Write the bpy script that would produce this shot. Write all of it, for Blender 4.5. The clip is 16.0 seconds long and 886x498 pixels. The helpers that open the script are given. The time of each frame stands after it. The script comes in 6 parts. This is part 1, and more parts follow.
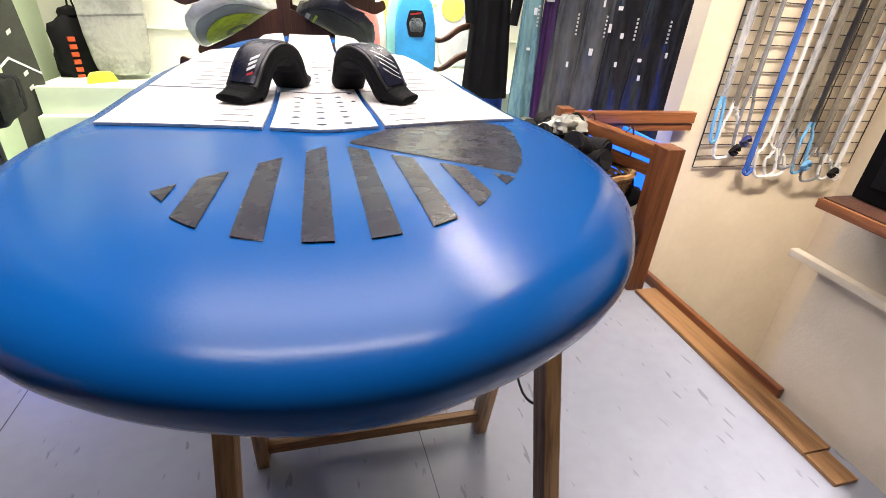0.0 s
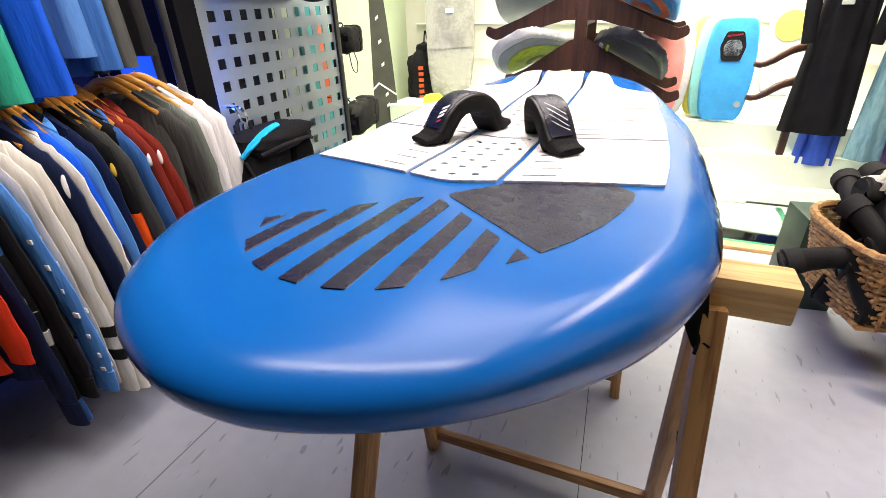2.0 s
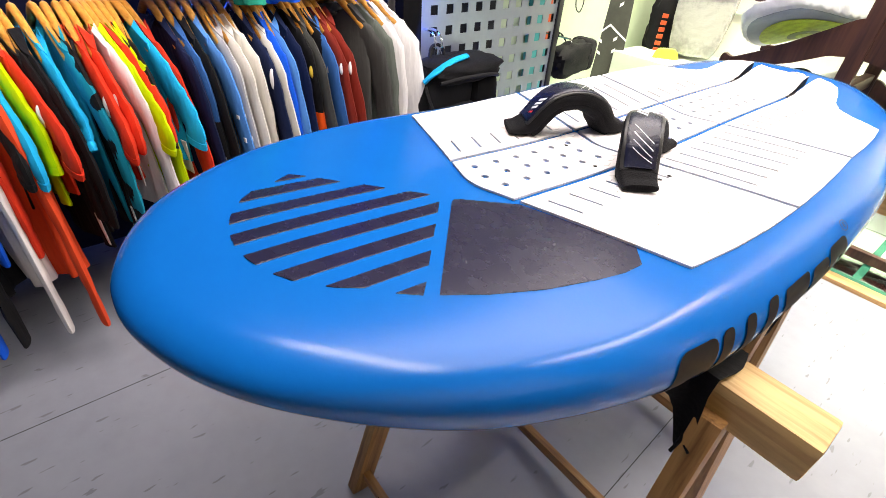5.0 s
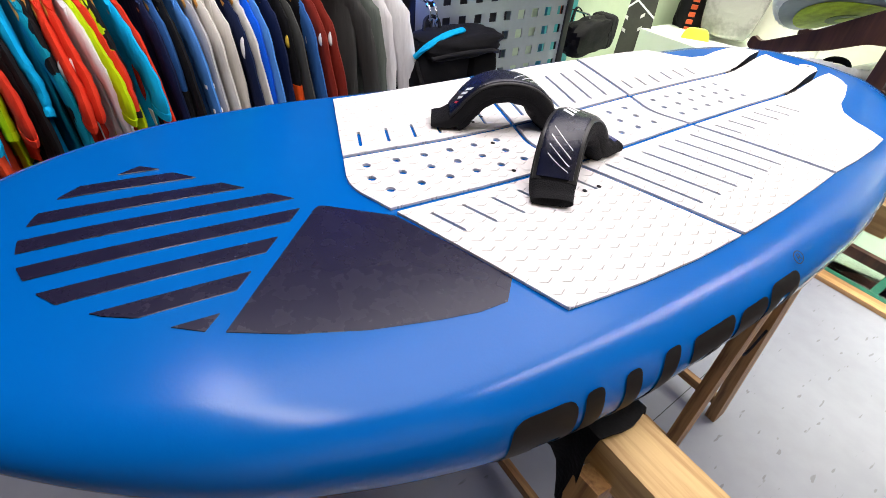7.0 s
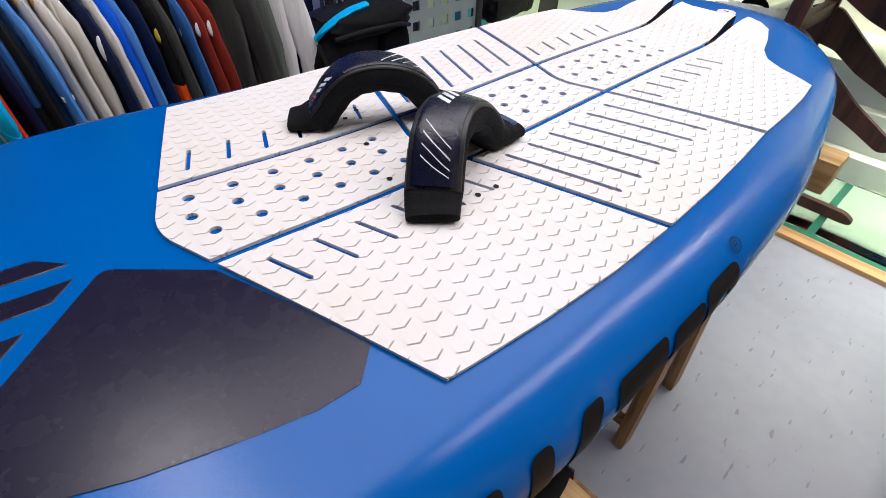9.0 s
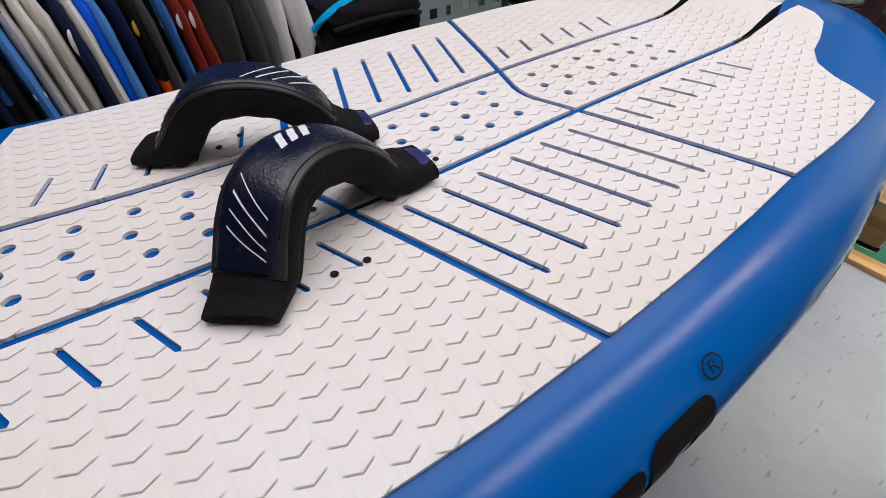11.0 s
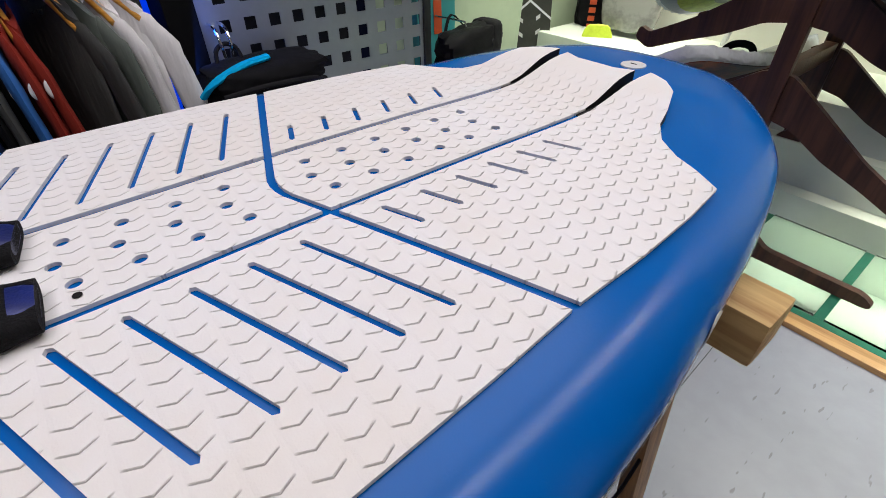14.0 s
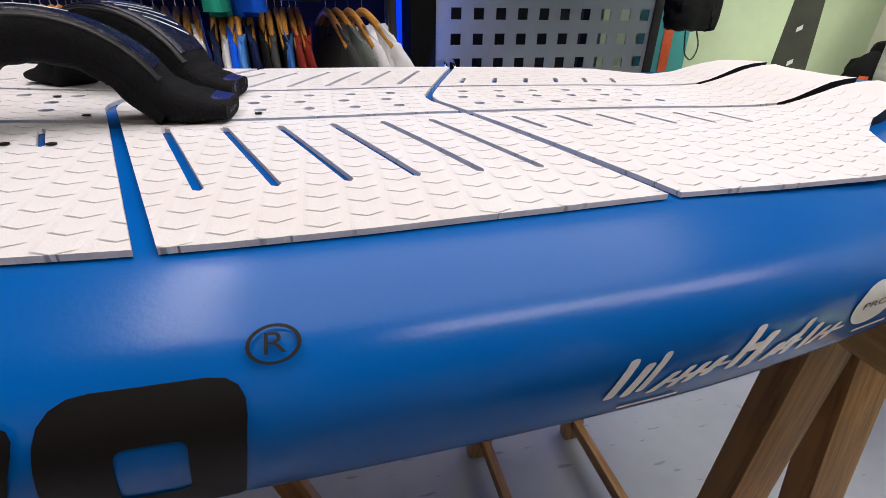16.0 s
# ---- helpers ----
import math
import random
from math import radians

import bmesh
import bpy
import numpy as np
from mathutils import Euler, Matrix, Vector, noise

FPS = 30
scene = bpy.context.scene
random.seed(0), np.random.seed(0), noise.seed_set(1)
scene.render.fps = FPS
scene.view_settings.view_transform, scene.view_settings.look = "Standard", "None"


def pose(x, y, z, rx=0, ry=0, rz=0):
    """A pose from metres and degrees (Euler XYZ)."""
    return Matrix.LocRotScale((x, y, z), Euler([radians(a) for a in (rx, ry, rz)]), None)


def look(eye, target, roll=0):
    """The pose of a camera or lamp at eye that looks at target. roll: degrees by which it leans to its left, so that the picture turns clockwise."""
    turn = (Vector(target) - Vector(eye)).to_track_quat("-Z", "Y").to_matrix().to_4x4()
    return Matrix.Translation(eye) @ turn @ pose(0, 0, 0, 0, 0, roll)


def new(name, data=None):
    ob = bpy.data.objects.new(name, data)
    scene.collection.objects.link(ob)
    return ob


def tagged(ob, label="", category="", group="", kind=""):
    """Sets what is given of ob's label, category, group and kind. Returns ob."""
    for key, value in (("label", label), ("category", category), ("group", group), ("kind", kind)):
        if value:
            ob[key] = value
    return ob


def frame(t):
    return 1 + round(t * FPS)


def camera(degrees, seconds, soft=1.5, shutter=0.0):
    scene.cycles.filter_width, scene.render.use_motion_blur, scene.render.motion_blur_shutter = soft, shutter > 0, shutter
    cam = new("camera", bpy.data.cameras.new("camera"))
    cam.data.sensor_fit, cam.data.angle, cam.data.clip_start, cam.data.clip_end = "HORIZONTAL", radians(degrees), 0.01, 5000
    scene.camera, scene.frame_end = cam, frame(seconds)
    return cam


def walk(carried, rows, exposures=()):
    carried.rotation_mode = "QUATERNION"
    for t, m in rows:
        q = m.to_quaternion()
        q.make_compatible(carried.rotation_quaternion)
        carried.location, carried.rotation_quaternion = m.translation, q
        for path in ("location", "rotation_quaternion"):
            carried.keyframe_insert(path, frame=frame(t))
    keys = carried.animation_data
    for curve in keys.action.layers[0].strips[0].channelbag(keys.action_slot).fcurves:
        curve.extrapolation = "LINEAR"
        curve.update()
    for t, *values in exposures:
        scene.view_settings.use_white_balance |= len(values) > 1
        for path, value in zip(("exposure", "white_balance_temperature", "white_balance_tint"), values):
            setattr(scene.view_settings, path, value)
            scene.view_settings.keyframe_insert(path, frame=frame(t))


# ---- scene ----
cam = camera(86.0, 16.0, soft=0.8)
PATH = [
    (0, (0.003, -0.207, 1.136), (0.469, 1.478, 0.164), 3.9),
    (0.5, (0.033, -0.214, 1.150), (0.200, 1.539, 0.202), 0.7),
    (1, (0.112, -0.222, 1.161), (-0.061, 1.542, 0.235), -1.7),
    (1.5, (0.184, -0.217, 1.175), (-0.279, 1.500, 0.259), -2.0),
    (2, (0.229, -0.204, 1.193), (-0.462, 1.424, 0.259), -1.8),
    (2.5, (0.266, -0.155, 1.179), (-0.589, 1.374, 0.215), -0.5),
    (3, (0.306, -0.113, 1.192), (-0.685, 1.278, 0.151), 0.8),
    (3.5, (0.312, -0.095, 1.217), (-0.762, 1.158, 0.087), 1.3),
    (6, (0.461, 0.022, 1.298), (-0.799, 1.002, 0.093), 5.1),
    (6.5, (0.463, 0.079, 1.291), (-0.795, 1.025, 0.057), 5.1),
    (7, (0.441, 0.15, 1.284), (-0.79, 1.069, 0.005), 5.0),
    (7.5, (0.422, 0.196, 1.275), (-0.79, 1.089, -0.042), 3.8),
    (8, (0.406, 0.226, 1.267), (-0.765, 1.158, -0.061), 3.1),
    (8.5, (0.404, 0.257, 1.266), (-0.717, 1.239, -0.067), 2.4),
    (9, (0.393, 0.302, 1.25), (-0.686, 1.32, -0.092), 1.9),
    (11.5, (0.35, 0.572, 1.217), (-0.831, 1.393, -0.173), -1.4),
    (12, (0.33, 0.61, 1.22), (-0.8, 1.51, -0.163), -0.7),
    (12.5, (0.324, 0.636, 1.232), (-0.775, 1.611, -0.125), -0.4),
    (13, (0.333, 0.676, 1.231), (-0.764, 1.724, -0.072), -0.2),
    (13.5, (0.36, 0.741, 1.211), (-0.78, 1.8, -0.046), -0.6),
    (14, (0.383, 0.787, 1.182), (-0.843, 1.787, -0.041), -0.4),
    (14.5, (0.411, 0.811, 1.152), (-0.956, 1.685, -0.017), 0.6),
    (15, (0.419, 0.815, 1.108), (-1.086, 1.506, -0.013), 0.0),
    (15.5, (0.439, 0.812, 1.079), (-1.17, 1.344, 0.016), 0.5),
    (16, (0.489, 0.801, 1.061), (-1.215, 1.227, 0.104), 1.1),
]
walk(cam, [(t, look(eye, target, roll)) for t, eye, target, roll in PATH],
     [(0, 0.5, 6900, 10), (1, 0.7, 7000, 10), (2, 0.84, 7100, 10), (3.5, 1.0, 7100, 10), (6, 0.86, 6750, 10), (7, 0.34, 6450, 10), (9, -0.2, 6300, 10), (11.5, -0.64, 6400, 10), (14, -0.68, 6300, 10), (16, -0.36, 6450, 10)])
# ---- world and light ----
world = bpy.data.worlds.new("shop_world")
scene.world = world
world.use_nodes = True
world.node_tree.nodes["Background"].inputs[0].default_value = (0.55, 0.62, 0.75, 1)
world.node_tree.nodes["Background"].inputs[1].default_value = 0.03


def area_lamp(name, eye, target, w, h, watts, colour=(1, 1, 1)):
    """A rectangular lamp, w across and h along y, shining from eye to target."""
    data = bpy.data.lights.new(name, "AREA")
    data.shape, data.size, data.size_y, data.energy, data.color = "RECTANGLE", w, h, watts, colour
    ob = new(name, data)
    back = (Vector(eye) - Vector(target)).normalized()
    across = Vector((0, 1, 0)).cross(back).normalized()
    along = back.cross(across)
    ob.matrix_world = Matrix.Translation(eye) @ Matrix((across, along, back)).transposed().to_4x4()
    return ob


WARM = (1.0, 0.87, 0.74)
COOL = (1.0, 0.925, 0.94)
area_lamp("ceiling_tube", (1.05, 2.38, 2.5), (1.05, 2.38, 0), 0.04, 2.5, 25, (1.0, 0.93, 0.85))
# broad unseen fill lamp, added to brighten the deck and give it haze
area_lamp("ceiling_fill", (-0.1, 1.55, 2.5), (-0.1, 1.55, 0), 1.6, 2.0, 37, COOL)
area_lamp("ceiling_tube", (-0.15, 0.34, 2.5), (-0.15, 0.34, 0), 1.5, 0.2, 15, COOL)
area_lamp("ceiling_tube", (1.5, -0.5, 2.5), (1.5, -0.5, 0), 0.12, 1.3, 7, COOL)
# unseen fill lamps added to brighten the clothes, the stairwell wall and the floor
area_lamp("rail_fill", (-0.55, 0.25, 2.45), (-1.3, 0.25, 1.0), 0.12, 2.2, 3.5, COOL).data.spread = radians(52)
area_lamp("wall_fill", (2.1, 0.9, 2.5), (2.2, 1.9, 0.1), 1.6, 0.12, 19, WARM).data.spread = radians(64)
area_lamp("floor_fill", (1.1, -0.2, 2.45), (1.18, 0.15, 0.0), 0.2, 1.2, 8, COOL).data.spread = radians(46)
area_lamp("display_lamp", (-0.3, 3.2, 2.45), (-0.3, 3.05, 0), 2.4, 0.5, 52, (1.0, 0.97, 0.8)).data.spread = radians(72)
area_lamp("display_lamp", (1.0, 3.3, 2.45), (1.0, 3.0, 0), 0.8, 0.4, 18, (1.0, 0.97, 0.8)).data.spread = radians(72)
area_lamp("blue_led_strip", (-1.70, 1.06, 0.9), (-1.60, 1.06, 0.9), 0.03, 1.6, 2.5, (0.02, 0.12, 1.0))
area_lamp("blue_led_strip", (-1.70, 0.3, 1.35), (-1.70, 0.3, 0), 0.03, 1.8, 0.6, (0.02, 0.12, 1.0))
area_lamp("blue_led_strip", (-1.268, 1.63, 0.32), (-0.6, 1.3, 0.0), 0.03, 0.8, 7, (0.01, 0.08, 1.0))
area_lamp("blue_led_strip", (-1.235, 1.214, 1.0), (-1.25, 1.7, 0.9), 0.02, 1.6, 2.2, (0.02, 0.14, 1.0))


# ---- materials ----
def mat(name, colour, rough=0.6, metal=0.0, second=None, scale=8.0, mix=0.35, bump=0.0, bump_scale=60.0, coat=0.0,
        stretch=(1, 1, 1), fleck=0.0, sheen=0.0, vary=0.0, spec=0.5):
    """A principled material: two tones mixed by a coarse and a fine noise, with fine relief."""
    m = bpy.data.materials.new(name)
    m.use_nodes = True
    nt = m.node_tree
    N, L = nt.nodes, nt.links
    b = N["Principled BSDF"]
    tc = N.new("ShaderNodeTexCoord")
    mp = N.new("ShaderNodeMapping")
    mp.inputs["Scale"].default_value = stretch
    L.new(tc.outputs["Object"], mp.inputs[0])
    n1 = N.new("ShaderNodeTexNoise")
    n1.inputs["Scale"].default_value, n1.inputs["Detail"].default_value = scale, 4
    n2 = N.new("ShaderNodeTexNoise")
    n2.inputs["Scale"].default_value, n2.inputs["Detail"].default_value = scale * 9, 3
    L.new(mp.outputs[0], n1.inputs[0])
    L.new(mp.outputs[0], n2.inputs[0])
    add = N.new("ShaderNodeMath")
    add.operation = "MULTIPLY_ADD"
    add.inputs[1].default_value = 0.4
    L.new(n2.outputs[0], add.inputs[0])
    L.new(n1.outputs[0], add.inputs[2])
    ramp = N.new("ShaderNodeMapRange")
    ramp.inputs[1].default_value, ramp.inputs[2].default_value = 0.45, 0.95
    ramp.inputs[4].default_value = mix * 2
    ramp.interpolation_type = "SMOOTHSTEP"
    L.new(add.outputs[0], ramp.inputs[0])
    cm = N.new("ShaderNodeMix")
    cm.data_type = "RGBA"
    second = second or tuple(c * 0.65 for c in colour)
    cm.inputs["A"].default_value, cm.inputs["B"].default_value = (*colour, 1), (*second, 1)
    L.new(ramp.outputs[0], cm.inputs["Factor"])
    out = cm.outputs["Result"]
    if vary:
        oi = N.new("ShaderNodeObjectInfo")
        hsv = N.new("ShaderNodeHueSaturation")
        vr = N.new("ShaderNodeMapRange")
        vr.inputs[3].default_value, vr.inputs[4].default_value = 1 - vary, 1 + vary
        L.new(oi.outputs["Random"], vr.inputs[0])
        L.new(vr.outputs[0], hsv.inputs["Value"])
        L.new(out, hsv.inputs["Color"])
        out = hsv.outputs[0]
    L.new(out, b.inputs["Base Color"])
    rr = N.new("ShaderNodeMapRange")
    rr.inputs[3].default_value, rr.inputs[4].default_value = max(0.02, rough - 0.06), min(1, rough + 0.06)
    L.new(n1.outputs[0], rr.inputs[0])
    L.new(rr.outputs[0], b.inputs["Roughness"])
    b.inputs["Metallic"].default_value = metal
    b.inputs["Coat Weight"].default_value = coat
    b.inputs["Coat Roughness"].default_value = 0.12
    b.inputs["Specular IOR Level"].default_value = spec
    if sheen:
        b.inputs["Sheen Weight"].default_value = sheen
    if bump:
        n3 = N.new("ShaderNodeTexNoise")
        n3.inputs["Scale"].default_value, n3.inputs["Detail"].default_value = bump_scale, 3
        L.new(mp.outputs[0], n3.inputs[0])
        bp = N.new("ShaderNodeBump")
        bp.inputs["Strength"].default_value, bp.inputs["Distance"].default_value = bump, 0.01
        L.new(n3.outputs[0], bp.inputs["Height"])
        L.new(bp.outputs[0], b.inputs["Normal"])
    return m


def wood(name, light, dark, rough=0.5, grain=18.0, axis=0):
    """Wood with long grain along one axis of the object."""
    m = bpy.data.materials.new(name)
    m.use_nodes = True
    nt = m.node_tree
    N, L = nt.nodes, nt.links
    b = N["Principled BSDF"]
    tc, mp = N.new("ShaderNodeTexCoord"), N.new("ShaderNodeMapping")
    s = [grain, grain, grain]
    s[axis] = grain * 0.07
    mp.inputs["Scale"].default_value = s
    L.new(tc.outputs["Object"], mp.inputs[0])
    n1, n2 = N.new("ShaderNodeTexNoise"), N.new("ShaderNodeTexNoise")
    n1.inputs["Scale"].default_value, n1.inputs["Detail"].default_value, n1.inputs["Distortion"].default_value = 1.6, 5, 0.6
    n2.inputs["Scale"].default_value, n2.inputs["Detail"].default_value = 8, 4
    L.new(mp.outputs[0], n1.inputs[0])
    L.new(mp.outputs[0], n2.inputs[0])
    wv = N.new("ShaderNodeMath")
    wv.operation = "MULTIPLY_ADD"
    wv.inputs[1].default_value = 0.5
    L.new(n2.outputs[0], wv.inputs[0])
    L.new(n1.outputs[0], wv.inputs[2])
    cr = N.new("ShaderNodeValToRGB")
    cr.color_ramp.elements[0].position, cr.color_ramp.elements[0].color = 0.55, (*dark, 1)
    cr.color_ramp.elements[1].position, cr.color_ramp.elements[1].color = 0.85, (*light, 1)
    L.new(wv.outputs[0], cr.inputs[0])
    L.new(cr.outputs[0], b.inputs["Base Color"])
    b.inputs["Roughness"].default_value = rough
    bp = N.new("ShaderNodeBump")
    bp.inputs["Strength"].default_value, bp.inputs["Distance"].default_value = 0.25, 0.004
    L.new(n2.outputs[0], bp.inputs["Height"])
    L.new(bp.outputs[0], b.inputs["Normal"])
    return m


def glowing(name, colour, strength):
    m = bpy.data.materials.new(name)
    m.use_nodes = True
    b = m.node_tree.nodes["Principled BSDF"]
    b.inputs["Base Color"].default_value = (*colour, 1)
    b.inputs["Emission Color"].default_value = (*colour, 1)
    b.inputs["Emission Strength"].default_value = strength
    return m


def glass(name, colour, rough=0.02):
    m = bpy.data.materials.new(name)
    m.use_nodes = True
    b = m.node_tree.nodes["Principled BSDF"]
    b.inputs["Base Color"].default_value = (*colour, 1)
    b.inputs["Roughness"].default_value = rough
    b.inputs["Transmission Weight"].default_value = 1.0
    b.inputs["IOR"].default_value = 1.45
    return m


M = {}
M["board_blue"] = mat("board_blue", (0.0, 0.111, 0.43), 0.21, spec=0.29, second=(0.0, 0.097, 0.385), scale=2.1, mix=0.35, bump=0.02, bump_scale=350)
M["decal_dark"] = mat("decal_dark", (0.011, 0.0097, 0.03), 0.27, spec=0.42, second=(0.0125, 0.0108, 0.031), scale=55)
M["rail_black"] = mat("rail_black", (0.006, 0.005, 0.005), 0.55, spec=0.22, second=(0.01, 0.009, 0.009), scale=14)
M["decal_white"] = mat("decal_white", (0.82, 0.84, 0.86), 0.4, second=(0.7, 0.72, 0.75), scale=20)
M["plug"] = mat("plug", (0.75, 0.76, 0.74), 0.35)
M["neoprene"] = mat("neoprene", (0.005, 0.005, 0.006), 0.75, spec=0.14, second=(0.01, 0.01, 0.012), scale=30, bump=0.35, bump_scale=500)
M["strap_leather"] = mat("strap_leather", (0.004, 0.006, 0.026), 0.27, second=(0.01, 0.011, 0.02), scale=40, bump=0.12, bump_scale=500)
M["strap_blue"] = mat("strap_blue", (0.012, 0.022, 0.16), 0.34, second=(0.008, 0.01, 0.05), scale=25, bump=0.12, bump_scale=500)
M["red"] = mat("red", (0.6, 0.02, 0.03), 0.5)
M["pine"] = wood("pine", (0.62, 0.42, 0.17), (0.36, 0.2, 0.06), 0.55, 22, 0)
M["trestle_wood"] = wood("trestle_wood", (0.42, 0.23, 0.08), (0.17, 0.075, 0.022), 0.5, 26, 2)
M["trestle_bar"] = wood("trestle_bar", (0.42, 0.23, 0.08), (0.17, 0.075, 0.022), 0.5, 26, 0)
M["rail_wood_x"] = wood("rail_wood_x", (0.24, 0.085, 0.03), (0.1, 0.03, 0.012), 0.4, 20, 0)
M["rail_wood_y"] = wood("rail_wood_y", (0.24, 0.085, 0.03), (0.1, 0.03, 0.012), 0.4, 20, 1)
M["rail_wood_z"] = wood("rail_wood_z", (0.2, 0.07, 0.026), (0.09, 0.028, 0.012), 0.4, 20, 2)
M["trim_oak_x"] = wood("trim_oak_x", (0.5, 0.3, 0.12), (0.27, 0.13, 0.045), 0.45, 16, 0)
M["trim_worn"] = wood("trim_worn", (0.3, 0.16, 0.065), (0.15, 0.068, 0.026), 0.5, 16, 1)
M["dark_brown"] = wood("dark_brown", (0.075, 0.03, 0.017), (0.03, 0.012, 0.008), 0.45, 14, 2)
M["hanger_wood"] = wood("hanger_wood", (0.66, 0.33, 0.06), (0.45, 0.19, 0.025), 0.35, 30, 0)
M["black_metal"] = mat("black_metal", (0.012, 0.012, 0.013), 0.4, second=(0.02, 0.02, 0.02), scale=20)
M["chrome"] = mat("chrome", (0.8, 0.8, 0.8), 0.15, metal=1.0)
M["black_matt"] = mat("black_matt", (0.003, 0.003, 0.0035), 0.8, spec=0.08, second=(0.006, 0.006, 0.0065), scale=8)
M["peg_metal"] = mat("peg_metal", (0.42, 0.46, 0.5), 0.3, metal=0.7, second=(0.36, 0.4, 0.44), scale=5, bump=0.05, bump_scale=300)
M["wall_cream"] = mat("wall_cream", (0.66, 0.585, 0.47), 0.8, second=(0.58, 0.5, 0.39), scale=2.5, bump=0.12, bump_scale=120)
M["wall_white"] = mat("wall_white", (0.8, 0.79, 0.7), 0.75, second=(0.74, 0.72, 0.62), scale=2, bump=0.08, bump_scale=120)
M["wall_dark"] = mat("wall_dark", (0.02, 0.022, 0.03), 0.8, second=(0.035, 0.035, 0.045), scale=4)
M["wall_blue"] = mat("wall_blue", (0.006, 0.008, 0.035), 0.8, spec=0.2, scale=3)
M["ceiling"] = mat("ceiling", (0.22, 0.22, 0.23), 0.9, scale=3)
M["wall_plain"] = mat("wall_plain", (0.12, 0.115, 0.11), 0.85, scale=2.5, bump=0.1, bump_scale=120)
M["green_panel"] = mat("green_panel", (0.52, 0.62, 0.44), 0.6, second=(0.45, 0.55, 0.38), scale=3)
M["teal"] = mat("teal", (0.05, 0.36, 0.36), 0.45, second=(0.04, 0.28, 0.3), scale=5)
M["orange"] = mat("orange", (0.8, 0.12, 0.03), 0.5)
M["glass_green"] = glass("glass_green", (0.82, 0.95, 0.88))
M["glass_edge"] = mat("glass_edge", (0.03, 0.16, 0.1), 0.2, second=(0.02, 0.1, 0.07))
M["step_white"] = mat("step_white", (0.72, 0.78, 0.68), 0.35, second=(0.66, 0.72, 0.62), scale=3)
M["wicker"] = wood("wicker", (0.36, 0.2, 0.08), (0.12, 0.055, 0.02), 0.55, 40, 0)
M["rubber"] = mat("rubber", (0.005, 0.005, 0.006), 0.65, spec=0.14, second=(0.008, 0.008, 0.01), scale=12, bump=0.2, bump_scale=200)
M["grey_cloth"] = mat("grey_cloth", (0.013, 0.013, 0.015), 0.8, spec=0.2, scale=10, bump=0.25, bump_scale=350)
M["plastic_clear"] = mat("plastic_clear", (0.2, 0.2, 0.19), 0.14, second=(0.34, 0.34, 0.31), scale=5, mix=0.7, bump=0.5, bump_scale=22)


def floor_material():
    """Pale grey vinyl with short dark flecks, scuffs and a satin finish."""
    m = mat("floor_vinyl", (0.28, 0.295, 0.345), 0.42, second=(0.225, 0.238, 0.28), scale=2.2, mix=0.4, bump=0.03, bump_scale=90)
    nt = m.node_tree
    N, L = nt.nodes, nt.links
    b = N["Principled BSDF"]
    tc, mp = N.new("ShaderNodeTexCoord"), N.new("ShaderNodeMapping")
    mp.inputs["Scale"].default_value = (30, 7, 1)
    mp.inputs["Rotation"].default_value = (0, 0, 0.35)
    L.new(tc.outputs["Object"], mp.inputs[0])
    v = N.new("ShaderNodeTexNoise")
    v.inputs["Scale"].default_value, v.inputs["Detail"].default_value = 1.6, 2
    L.new(mp.outputs[0], v.inputs[0])
    rg = N.new("ShaderNodeMapRange")
    rg.inputs[1].default_value, rg.inputs[2].default_value = 0.67, 0.70
    rg.inputs[4].default_value = 0.7
    L.new(v.outputs[0], rg.inputs[0])
    mx = N.new("ShaderNodeMix")
    mx.data_type = "RGBA"
    mx.inputs["B"].default_value = (0.13, 0.13, 0.145, 1)
    L.new(rg.outputs[0], mx.inputs["Factor"])
    L.new(b.inputs["Base Color"].links[0].from_socket, mx.inputs["A"])
    L.new(mx.outputs["Result"], b.inputs["Base Color"])
    return m


M["floor"] = floor_material()


